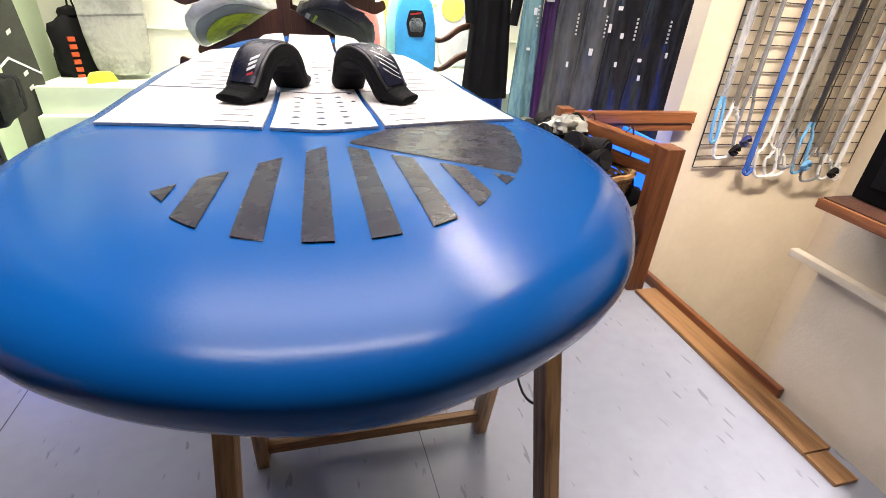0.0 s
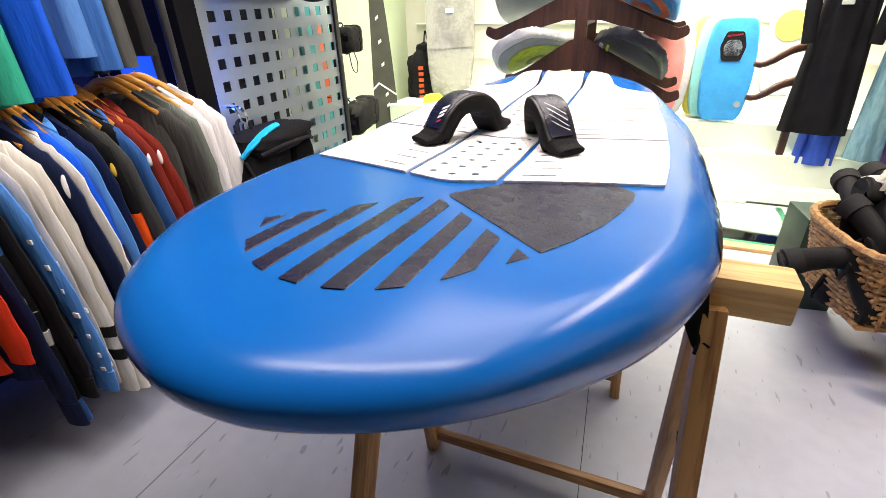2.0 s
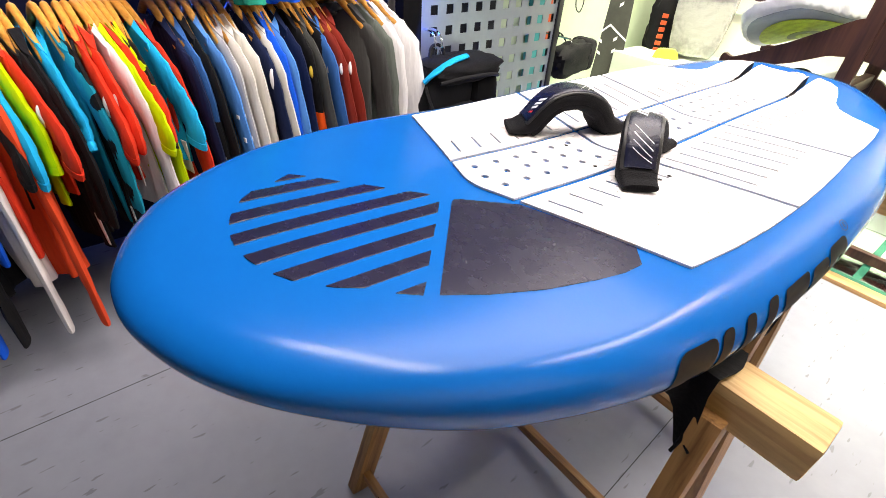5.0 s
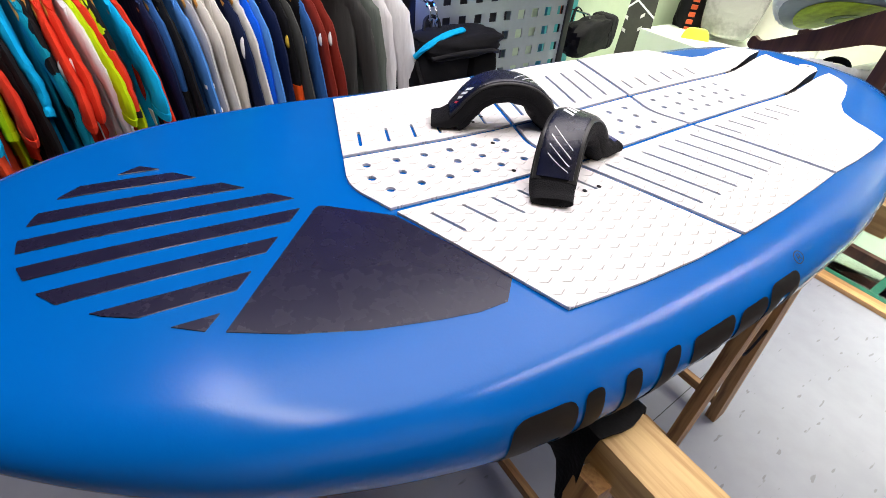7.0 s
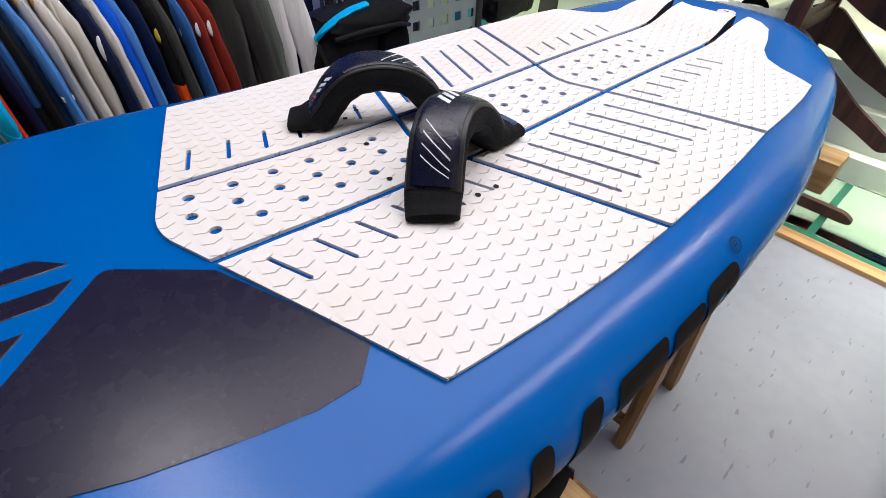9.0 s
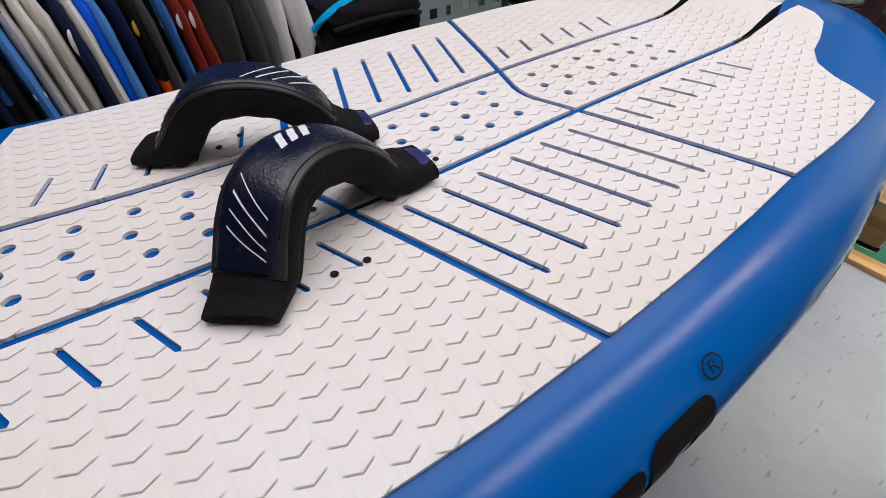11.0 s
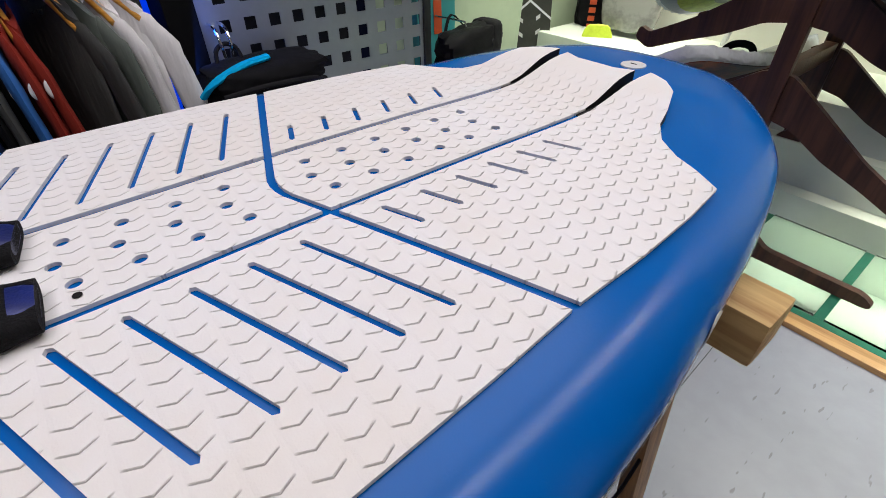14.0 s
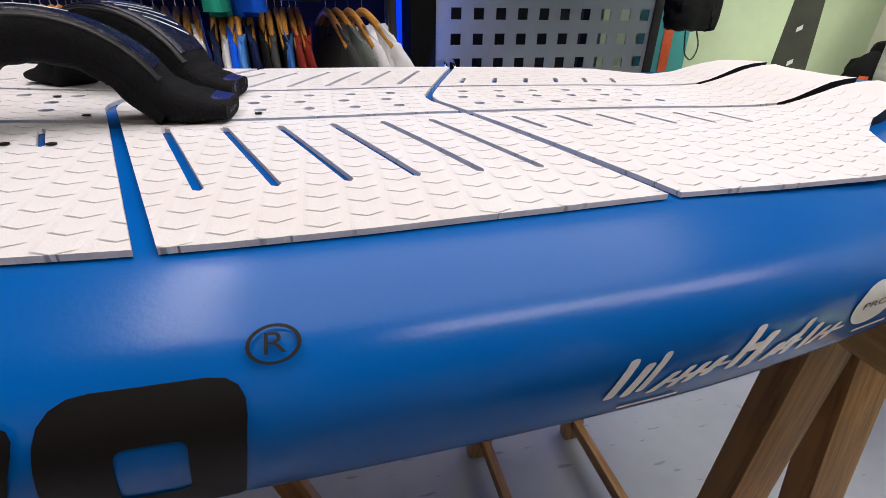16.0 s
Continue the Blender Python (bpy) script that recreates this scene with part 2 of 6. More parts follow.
def pad_material():
    """White foam deck pad: rows of stepped zigzag scales pressed into it."""
    m = mat("pad_foam", (0.79, 0.775, 0.785), 0.75, second=(0.74, 0.68, 0.61), scale=3.2, mix=0.28)
    nt = m.node_tree
    N, L = nt.nodes, nt.links
    b = N["Principled BSDF"]
    tc = N.new("ShaderNodeTexCoord")
    sp = N.new("ShaderNodeSeparateXYZ")
    L.new(tc.outputs["Object"], sp.inputs[0])

    def op(kind, a, c=None, d=None):
        n = N.new("ShaderNodeMath")
        n.operation = kind
        for k, val in enumerate((a, c, d)):
            if val is None:
                continue
            if isinstance(val, (int, float)):
                n.inputs[k].default_value = val
            else:
                L.new(val, n.inputs[k])
        return n.outputs[0]

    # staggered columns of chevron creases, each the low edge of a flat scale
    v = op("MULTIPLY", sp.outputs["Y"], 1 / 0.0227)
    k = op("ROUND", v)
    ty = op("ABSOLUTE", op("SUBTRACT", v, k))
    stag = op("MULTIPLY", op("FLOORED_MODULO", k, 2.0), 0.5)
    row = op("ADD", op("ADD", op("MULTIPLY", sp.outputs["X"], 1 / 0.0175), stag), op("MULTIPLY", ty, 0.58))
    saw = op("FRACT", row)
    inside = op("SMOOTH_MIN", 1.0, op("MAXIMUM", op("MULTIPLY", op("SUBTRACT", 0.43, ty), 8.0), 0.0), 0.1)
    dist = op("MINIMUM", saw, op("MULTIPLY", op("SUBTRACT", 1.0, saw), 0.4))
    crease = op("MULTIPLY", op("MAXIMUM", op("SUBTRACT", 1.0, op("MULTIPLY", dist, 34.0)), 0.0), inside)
    slope = op("MULTIPLY", op("MULTIPLY", saw, inside), 0.35)
    # the raised tail is smooth
    plain_tail = op("MINIMUM", op("MAXIMUM", op("MULTIPLY", op("SUBTRACT", 1.37, sp.outputs["Y"]), 14.0), 0.0), 1.0)
    crease = op("MULTIPLY", crease, plain_tail)
    height = op("SUBTRACT", op("MULTIPLY", slope, plain_tail), op("MULTIPLY", crease, 0.9))
    bp = N.new("ShaderNodeBump")
    bp.inputs["Strength"].default_value, bp.inputs["Distance"].default_value = 1.0, 0.0016
    L.new(height, bp.inputs["Height"])
    # shade painted into the foam colour along the creases
    crease_shade = N.new("ShaderNodeMix")
    crease_shade.data_type = "RGBA"
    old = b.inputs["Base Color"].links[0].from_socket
    crease_shade.inputs["B"].default_value = (0.42, 0.39, 0.37, 1)
    L.new(op("MULTIPLY", crease, 0.48), crease_shade.inputs["Factor"])
    L.new(old, crease_shade.inputs["A"])
    L.new(crease_shade.outputs["Result"], b.inputs["Base Color"])
    nz = N.new("ShaderNodeTexNoise")
    nz.inputs["Scale"].default_value = 700
    L.new(tc.outputs["Object"], nz.inputs[0])
    b2 = N.new("ShaderNodeBump")
    b2.inputs["Strength"].default_value, b2.inputs["Distance"].default_value = 0.12, 0.002
    L.new(nz.outputs[0], b2.inputs["Height"])
    L.new(bp.outputs[0], b2.inputs["Normal"])
    L.new(b2.outputs[0], b.inputs["Normal"])
    return m


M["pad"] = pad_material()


# ---- mesh helpers ----
def finish(name, bm, material, parent=None, label="", smooth=True, angle=40, m=None):
    bmesh.ops.recalc_face_normals(bm, faces=bm.faces)
    if smooth:
        for f in bm.faces:
            f.smooth = True
        for e in bm.edges:
            if len(e.link_faces) == 2 and e.calc_face_angle(0) > radians(angle):
                e.smooth = False
    me = bpy.data.meshes.new(name)
    bm.to_mesh(me)
    bm.free()
    for mm in material if isinstance(material, (list, tuple)) else [material]:
        me.materials.append(mm)
    ob = new(name, me)
    if parent is not None:
        ob.parent = parent
    if m is not None:
        ob.matrix_local = m
    if label:
        ob["label"] = label
    return ob


def part(name, bm, material, parent, label="", **kw):
    return finish(name, bm, material, parent, label, **kw)


def thing(name, x=0, y=0, z=0, rz=0, label="", category="", group="", kind=""):
    ob = new(name)
    ob.empty_display_size = 0.05
    ob.matrix_world = pose(x, y, z, 0, 0, rz)
    return tagged(ob, label, category, group, kind)


def box(bm, lo, hi, bevel=0.0, m=None, seg=2):
    """A box between two corners, its edges rounded by bevel."""
    c = [(a + b) / 2 for a, b in zip(lo, hi)]
    s = [abs(b - a) for a, b in zip(lo, hi)]
    t = Matrix.Translation(c) @ Matrix.Diagonal((*s, 1))
    tmp = bmesh.new()
    bmesh.ops.create_cube(tmp, size=1, matrix=t)
    if bevel:
        bmesh.ops.bevel(tmp, geom=tmp.edges[:], offset=bevel, segments=seg, affect="EDGES", profile=0.7)
    if m is not None:
        bmesh.ops.transform(tmp, matrix=m, verts=tmp.verts)
    join(bm, tmp)
    return bm


def join(bm, tmp):
    me = bpy.data.meshes.new("tmp")
    tmp.to_mesh(me)
    tmp.free()
    bm.from_mesh(me)
    bpy.data.meshes.remove(me)


def tube(bm, pts, radius, n=10, flat=1.0, cap=True, up=(0, 0, 1)):
    """A tube along points; radius is a number or one for each point; flat squeezes it across."""
    pts = [Vector(p) for p in pts]
    rad = radius if isinstance(radius, (list, tuple)) else [radius] * len(pts)
    rings = []
    for i, p in enumerate(pts):
        d = (pts[min(i + 1, len(pts) - 1)] - pts[max(i - 1, 0)]).normalized()
        u = Vector(up)
        if abs(d.dot(u)) > 0.95:
            u = Vector((1, 0, 0))
        a = d.cross(u).normalized()
        b = a.cross(d).normalized()
        rings.append([bm.verts.new(p + rad[i] * (math.cos(2 * math.pi * k / n) * a + flat * math.sin(2 * math.pi * k / n) * b)) for k in range(n)])
    for r0, r1 in zip(rings, rings[1:]):
        for k in range(n):
            bm.faces.new((r0[k], r0[(k + 1) % n], r1[(k + 1) % n], r1[k]))
    if cap:
        bm.faces.new(rings[0][::-1])
        bm.faces.new(rings[-1])
    return bm


def smooth_path(pts, steps=6):
    """Points of a Catmull-Rom curve through pts."""
    P = [Vector(p) for p in pts]
    P = [2 * P[0] - P[1]] + P + [2 * P[-1] - P[-2]]
    out = []
    for i in range(1, len(P) - 2):
        for k in range(steps):
            t = k / steps
            out.append(0.5 * (2 * P[i] + (P[i + 1] - P[i - 1]) * t + (2 * P[i - 1] - 5 * P[i] + 4 * P[i + 1] - P[i + 2]) * t * t
                              + (3 * P[i] - P[i - 1] - 3 * P[i + 1] + P[i + 2]) * t ** 3))
    return out + [P[-2]]


def fill(outer, holes=()):
    """A flat filled polygon in x and y, with holes."""
    bm = bmesh.new()
    for loop in (outer, *holes):
        vs = [bm.verts.new((x, y, 0)) for x, y in loop]
        for a, b in zip(vs, vs[1:] + vs[:1]):
            bm.edges.new((a, b))
    bmesh.ops.triangle_fill(bm, use_beauty=True, edges=bm.edges[:])
    return bm


def slab(bm, thickness):
    """Gives a flat or bent sheet its sides, thickness downwards."""
    r = bmesh.ops.extrude_face_region(bm, geom=bm.faces[:])
    for v in [g for g in r["geom"] if isinstance(g, bmesh.types.BMVert)]:
        v.co.z += thickness
    bmesh.ops.recalc_face_normals(bm, faces=bm.faces)
    return bm


def rounded(poly, r, n=4):
    """A polygon with its corners rounded."""
    out = []
    for i, p in enumerate(poly):
        p, a, b = Vector(p), Vector(poly[i - 1]), Vector(poly[(i + 1) % len(poly)])
        ra = min(r, 0.45 * (a - p).length)
        rb = min(r, 0.45 * (b - p).length)
        s, e = p + (a - p).normalized() * ra, p + (b - p).normalized() * rb
        for k in range(n + 1):
            t = k / n
            out.append(tuple((1 - t) ** 2 * s + 2 * t * (1 - t) * p + t * t * e))
    return out


def cut_grid(bm, step, ys=(-1, 4), xs=(-1, 1)):
    for axis, (lo, hi) in ((1, ys), (0, xs)):
        if not bm.verts:
            return
        a = min(v.co[axis] for v in bm.verts)
        b = max(v.co[axis] for v in bm.verts)
        k = math.ceil(a / step + 0.01)
        while k * step < b - 1e-4:
            co, no = [0, 0, 0], [0, 0, 0]
            co[axis], no[axis] = k * step, 1
            bmesh.ops.bisect_plane(bm, geom=bm.verts[:] + bm.edges[:] + bm.faces[:], plane_co=co, plane_no=no, dist=1e-5)
            k += 1


# ---- the wing board on its trestles ----
def curve_table(pts):
    p = smooth_path([(a, b, 0) for a, b in pts], 8)
    return np.array([v.x for v in p]), np.array([v.y for v in p])


OUT = [(0, -0.0719), (0.047, -0.0657), (0.1104, -0.0402), (0.1687, 0.0033), (0.2271, 0.0767), (0.2751, 0.1608), (0.3170, 0.2876), (0.338, 0.4392),
       (0.346, 0.62), (0.348, 0.8), (0.341, 0.98), (0.322, 1.13), (0.298, 1.27), (0.264, 1.39), (0.206, 1.485), (0.131, 1.562), (0.06, 1.584), (0, 1.589)]
OX, OY = curve_table([(-OUT[1][0], OUT[1][1])] + OUT + [(-OUT[-2][0], OUT[-2][1])])
OX, OY = OX[8:-8], OY[8:-8]
OX[0] = OX[-1] = 0
DY, DZ = curve_table([(-0.09, 1.008), (0.04, 1.005), (0.12, 1.0), (0.27, 0.987), (0.35, 0.982), (0.42, 0.977), (0.54, 0.968), (0.72, 0.961),
                      (0.92, 0.960), (1.1, 0.957), (1.26, 0.953), (1.4, 0.958), (1.45, 0.962), (1.57, 0.965)])
BY, BZ = curve_table([(-0.09, 0.945), (0, 0.935), (0.1, 0.905), (0.25, 0.888), (0.45, 0.8652), (0.85, 0.862), (1.25, 0.862), (1.42, 0.8874), (1.57, 0.8937)])
TY, TR = curve_table([(-0.12, 0.041), (0.05, 0.042), (0.2, 0.047), (0.36, 0.06), (0.52, 0.078), (0.68, 0.0852), (1.65, 0.0852)])


LY, LR = curve_table([(-0.12, 0.066), (0.03, 0.066), (0.15, 0.072), (0.28, 0.072), (0.45, 0.047), (0.62, 0.0255), (0.78, 0.0140), (0.95, 0.0100), (1.15, 0.0076), (1.35, 0.0066), (1.65, 0.0066)])
AY, AF = curve_table([(-0.12, 0.70), (0.0, 0.66), (0.12, 0.61), (0.24, 0.52), (0.36, 0.455), (0.55, 0.4482), (0.9, 0.4482), (1.12, 0.4515), (1.28, 0.472), (1.45, 0.52), (1.65, 0.575)])


def rail_low(y):
    """How far the rail tucks in under its widest line: soft at the nose, hard towards the tail."""
    return float(np.interp(y, LY, LR))


def rail_top(y):
    """How far the deck's shoulder reaches in from the widest line."""
    return float(np.interp(y, TY, TR))


def lean(x, y):
    """The front half of the board lies a little higher on its right side."""
    return 0.009 * x * float(np.interp(y, (0.4, 0.75), (1, 0)))


def half_width(y):
    return float(np.interp(y, OY, OX))


def z_deck(x, y):
    return float(np.interp(y, DY, DZ)) - 0.010 * (x / 0.33) ** 2 + lean(x, y)


def z_low(x, y):
    return float(np.interp(y, BY, BZ)) + lean(x, y)


def z_apex(x, y):
    return z_low(x, y) + float(np.interp(y, AY, AF)) * (z_deck(x, y) - z_low(x, y))


def rail(y, turn, off=0.0):
    """A point of the right rail: turn in degrees, 90 on the deck, 0 at the widest place, -90 on the bottom."""
    w, a = half_width(y), radians(turn)
    r = rail_top(y) if turn > 0 else rail_low(y)
    x = w - r * (1 - math.cos(a)) + off * math.cos(a)
    za = z_apex(w - 0.07, y)
    h = (z_deck(w - 0.07, y) - za) if turn > 0 else (za - z_low(w - 0.07, y))
    return Vector((x + axis_x(y), y, za + (h + off) * math.sin(a)))


BOARD_BASE = Vector((0, 0.75, 0.86))
board = thing("wing_foil_board", *BOARD_BASE, label="matt blue foil board with white deck pad on wooden trestles", category="board")


def axis_x(y):
    """The board lies slightly askew: x of its centre line."""
    return 0.0085 - 0.0215 * (y - 0.4) - 0.014 * max(0, 0.45 - y)


def board_part(name, bm, material, parent=board, label="", **kw):
    ob = finish(name, bm, material, parent, label, **kw)
    if parent is board:
        ob.matrix_parent_inverse = Matrix.Translation(-BOARD_BASE)
    return ob


def build_hull():
    bm = bmesh.new()
    right = list(zip(OX, OY))
    loop = [Vector((x, y)) for x, y in right] + [Vector((-x, y)) for x, y in right[-2:0:-1]]
    n = len(loop)
    inward = []
    for i in range(n):
        d = loop[(i + 1) % n] - loop[i - 1]
        inward.append(Vector((-d.y, d.x)).normalized())
    rings = []
    for side in (1, -1):
        for k in range(0 if side > 0 else 1, 11):
            a = radians(9 * k)
            ring = []
            for p, nv in zip(loop, inward):
                q = p + nv * (rail_top(p.y) if side > 0 else rail_low(p.y)) * (1 - math.cos(a))
                za = z_apex(q.x, q.y)
                ring.append((q.x, q.y, za + math.sin(a) * ((z_deck(q.x, q.y) if side > 0 else z_low(q.x, q.y)) - za)))
            rings.append((side, 9 * k, ring))
        last = rings[-1][2]
        for k in (0.15, 0.35, 0.6, 0.82, 1.0):
            ring = []
            for x, y, _ in last:
                cx, cy = 0.0, min(max(y, 0.16), 1.36)
                qx, qy = x + (cx - x) * k, y + (cy - y) * k
                ring.append((qx, qy, z_deck(qx, qy) if side > 0 else z_low(qx, qy)))
            rings.append((side, 90 + k, ring))
    top = [[bm.verts.new(p) for p in r] for s, _, r in rings if s > 0]
    low = [top[0]] + [[bm.verts.new(p) for p in r] for s, _, r in rings if s < 0]
    for rs, flip in ((top, False), (low, True)):
        for a, b in zip(rs, rs[1:]):
            for i in range(n):
                f = (a[i], a[(i + 1) % n], b[(i + 1) % n], b[i])
                bm.faces.new(f[::-1] if flip else f)
    bmesh.ops.remove_doubles(bm, verts=bm.verts, dist=0.0004)
    for v in bm.verts:
        v.co.x += axis_x(v.co.y)
    return bm


board_part("hull", build_hull(), M["board_blue"], angle=60)


def lay(bm, lift, thick, step=0.03, kick=False, askew=True):
    """Bends a flat figure onto the deck and gives it thickness."""
    cut_grid(bm, step)
    for v in bm.verts:
        v.co.z = z_deck(v.co.x, v.co.y) + lift
    r = bmesh.ops.extrude_face_region(bm, geom=bm.faces[:])
    for v in [g for g in r["geom"] if isinstance(g, bmesh.types.BMVert)]:
        t = min(1, max(0, (v.co.y - 1.28) / 0.1)) if kick else 0
        v.co.z += thick + 0.0195 * t * t * (3 - 2 * t)
    if askew:
        for v in bm.verts:
            v.co.x += axis_x(v.co.y)
    if kick:
        bm.normal_update()
        for f in bm.faces:
            if abs(f.normal.z) < 0.6 and f.calc_center_median().y > 1.285:
                f.material_index = 1
    return bm


def flush(ob):
    """Gives a thin print the soft shading of the deck beneath it."""
    e = 0.02
    ob.data.normals_split_custom_set_from_vertices([Vector((z_deck(v.co.x - e, v.co.y) - z_deck(v.co.x + e, v.co.y), z_deck(v.co.x, v.co.y - e) - z_deck(v.co.x, v.co.y + e), 2 * e)).normalized()
                                                    for v in ob.data.vertices])
    return ob


def clip(poly, line):
    """The part of a polygon on the left of a directed line."""
    (ax, ay), (bx, by) = line
    side = lambda p: (bx - ax) * (p[1] - ay) - (by - ay) * (p[0] - ax)
    out = []
    for i, p in enumerate(poly):
        q = poly[i - 1]
        sp, sq = side(p), side(q)
        if (sp >= 0) != (sq >= 0):
            t = sq / (sq - sp)
            out.append((q[0] + t * (p[0] - q[0]), q[1] + t * (p[1] - q[1])))
        if sp >= 0:
            out.append(p)
    return out


# dark stripes that fill a disc, cut off by two slanting lines
DISC = (0.011, 0.16, 0.1255)
for i in range(1, 7):
    cx = -0.1205 + 0.0393 * i
    quad = [(cx - 0.0093, -0.05), (cx + 0.0093, -0.05), (cx + 0.0093, 0.35), (cx - 0.0093, 0.35)]
    for k in range(40):
        a, b = 2 * math.pi * k / 40, 2 * math.pi * (k + 1) / 40
        quad = clip(quad, ((DISC[0] + DISC[2] * math.cos(a), DISC[1] + DISC[2] * math.sin(a)), (DISC[0] + DISC[2] * math.cos(b), DISC[1] + DISC[2] * math.sin(b))))
    quad = clip(quad, ((0.155, 0.15), (0.03, 0.265)))
    quad = clip(quad, ((0.01, 0.272), (-0.116, 0.143)))
    if len(quad) > 2:
        flush(board_part("stripe", lay(fill(quad), 0.0, 0.0011, 0.03, askew=False), M["decal_dark"], label="dark stripe printed on the deck", angle=60))

flush(board_part("stripe", lay(fill([(-0.1035, 0.158), (-0.1165, 0.141), (-0.1035, 0.119)]), 0.0, 0.0011, 0.03, askew=False), M["decal_dark"], label="dark stripe printed on the deck", angle=60))
flush(board_part("stripe", lay(fill([(0.1445, 0.126), (0.159, 0.146), (0.145, 0.16)]), 0.0, 0.0011, 0.03, askew=False), M["decal_dark"], label="dark stripe printed on the deck", angle=60))
fan = [(0.034, 0.281), (0.031, 0.287), (0.034, 0.294), (0.042, 0.304), (0.08, 0.352), (0.145, 0.379), (0.214, 0.4045), (0.236, 0.381), (0.235, 0.35), (0.227, 0.315), (0.21, 0.255), (0.188, 0.2),
       (0.166, 0.159)]
flush(board_part("dark_panel", lay(fill(fan), 0.0, 0.0011, 0.03, askew=False), M["decal_dark"], label="dark grey printed panel", angle=60))

# the deck pad: three rows of three foam panels with slits and drain holes
XC, GRV, XG = 0.0, 0.0042, 0.065


def slot(x0, y0, x1, y1, w=0.003):
    d = Vector((x1 - x0, y1 - y0)).normalized()
    n = Vector((-d.y, d.x))
    a, b = Vector((x0, y0)), Vector((x1, y1))
    return [tuple(a + n * w), tuple(a - d * w), tuple(a - n * w), tuple(b - n * w), tuple(b + d * w), tuple(b + n * w)]


def dot(x, y, r=0.0062, n=12):
    return [(x + r * math.cos(2 * math.pi * k / n), y + r * math.sin(2 * math.pi * k / n)) for k in range(n)]


def chevron(row, x):
    y0, s = ((0.331, 0.36), (0.617, 0.36), (0.903, 0.365))[row]
    return y0 + s * abs(x)


PAD_EDGE = [[(0.262, 0.426), (0.271, 0.53), (0.276, 0.62), (0.277, 0.712)], [(0.277, 0.722), (0.276, 0.82), (0.272, 0.92), (0.267, 0.996)],
            [(0.2665, 1.006), (0.266, 1.09), (0.262, 1.17), (0.255, 1.234), (0.226, 1.251), (0.198, 1.263), (0.168, 1.285), (0.15, 1.31), (0.143, 1.335),
             (0.128, 1.37), (0.105, 1.393), (0.08, 1.404)]]
for sx in (1, -1):
    for row in range(3):
        g = GRV if row else 0.0
        inner = XG + GRV
        poly = [(inner, chevron(row, inner) + g)] + PAD_EDGE[row]
        poly += [(inner, chevron(row + 1, inner) - GRV)] if row < 2 else [(inner + 0.007, 1.404), (inner + 0.004, 1.36), (inner, 1.31)]
        holes = []
        if row == 0:
            holes = [slot(0.0875, 0.3895 + 0.0425 * i, 0.127, 0.405 + 0.0425 * i, 0.0024) for i in range(6)]
        elif row == 1:
            holes = [slot(0.0895, 0.682 + 0.0413 * i, 0.2125, 0.7275 + 0.0418 * i) for i in range(6)]
        else:
            holes = [slot(0.089, 0.965 + 0.0425 * i, 0.125, 0.979 + 0.0428 * i) for i in range(6)]
        place = lambda q: [(sx * x + XC * (1 if abs(x) < 0.2 else 0), y) for x, y in q]
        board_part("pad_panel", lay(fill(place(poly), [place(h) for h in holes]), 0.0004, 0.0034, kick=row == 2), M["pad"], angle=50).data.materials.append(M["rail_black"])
for row in range(3):
    g = GRV if row else 0.0
    w = XG - GRV
    front = [(w, chevron(row, w) + g), (0.018, chevron(row, 0.018) + g), (0.006, chevron(row, 0.012) + g), (-0.006, chevron(row, 0.012) + g),
             (-0.018, chevron(row, 0.018) + g), (-w, chevron(row, w) + g)]
    back = ([(-w, chevron(row + 1, w) - GRV), (-0.018, chevron(row + 1, 0.018) - GRV), (-0.006, chevron(row + 1, 0.012) - GRV),
             (0.006, chevron(row + 1, 0.012) - GRV), (0.018, chevron(row + 1, 0.018) - GRV), (w, chevron(row + 1, w) - GRV)]
            if row < 2 else [(-w, 1.31), (-w + 0.003, 1.36), (-w + 0.004, 1.398), (-0.03, 1.388), (0.03, 1.388), (w - 0.004, 1.398), (w - 0.003, 1.36), (w, 1.31)])
    y0, x0 = (0.3715, 0.745, 0.951)[row], (-0.0035, 0, 0)[row]
    holes = []
    for i in range((6, 4, 6)[row]):
        holes += [dot(x0 - 0.031, y0 + 0.0418 * i, 0.0056), dot(x0, y0 - 0.0085 + 0.0418 * i, 0.0056), dot(x0 + 0.0305, y0 + 0.0418 * i, 0.0056)]
    shift = lambda q: [(x + XC, y) for x, y in q]
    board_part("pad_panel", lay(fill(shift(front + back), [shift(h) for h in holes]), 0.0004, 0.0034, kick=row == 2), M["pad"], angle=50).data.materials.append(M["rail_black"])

# black strips at the groove bottoms stand in for the shade of deep grooves
for sx in (1, -1):
    groove = [(sx * (XG + d), yy) for d, yy in ((-0.0035, 1.27), (0.0035, 1.27), (0.0035, 1.33), (0.0085, 1.402), (-0.0065, 1.4), (-0.0035, 1.33))]
    board_part("kick_groove_shade", lay(fill(groove if sx > 0 else groove[::-1]), 0.0006, 0.0012), M["rail_black"], label="black strip standing in for shade in the groove beside the raised tail kick", smooth=False)
bm = bmesh.new()
PLUG = Vector((-0.002, 1.472, z_deck(0, 1.472)))
tube(bm, [PLUG - Vector((0, 0, 0.004)), PLUG + Vector((0, 0, 0.0012)), PLUG + Vector((0, 0, 0.0018))], [0.0185, 0.0185, 0.017], 28)
plug = board_part("vent_plug", bm, M["plug"], label="small white vent plug")
board_part("plug_slot", box(bmesh.new(), PLUG + Vector((-0.005, -0.001, 0.0016)), PLUG + Vector((0.005, 0.001, 0.0026)), 0.0003), M["decal_dark"], label="dark slot in the plug")


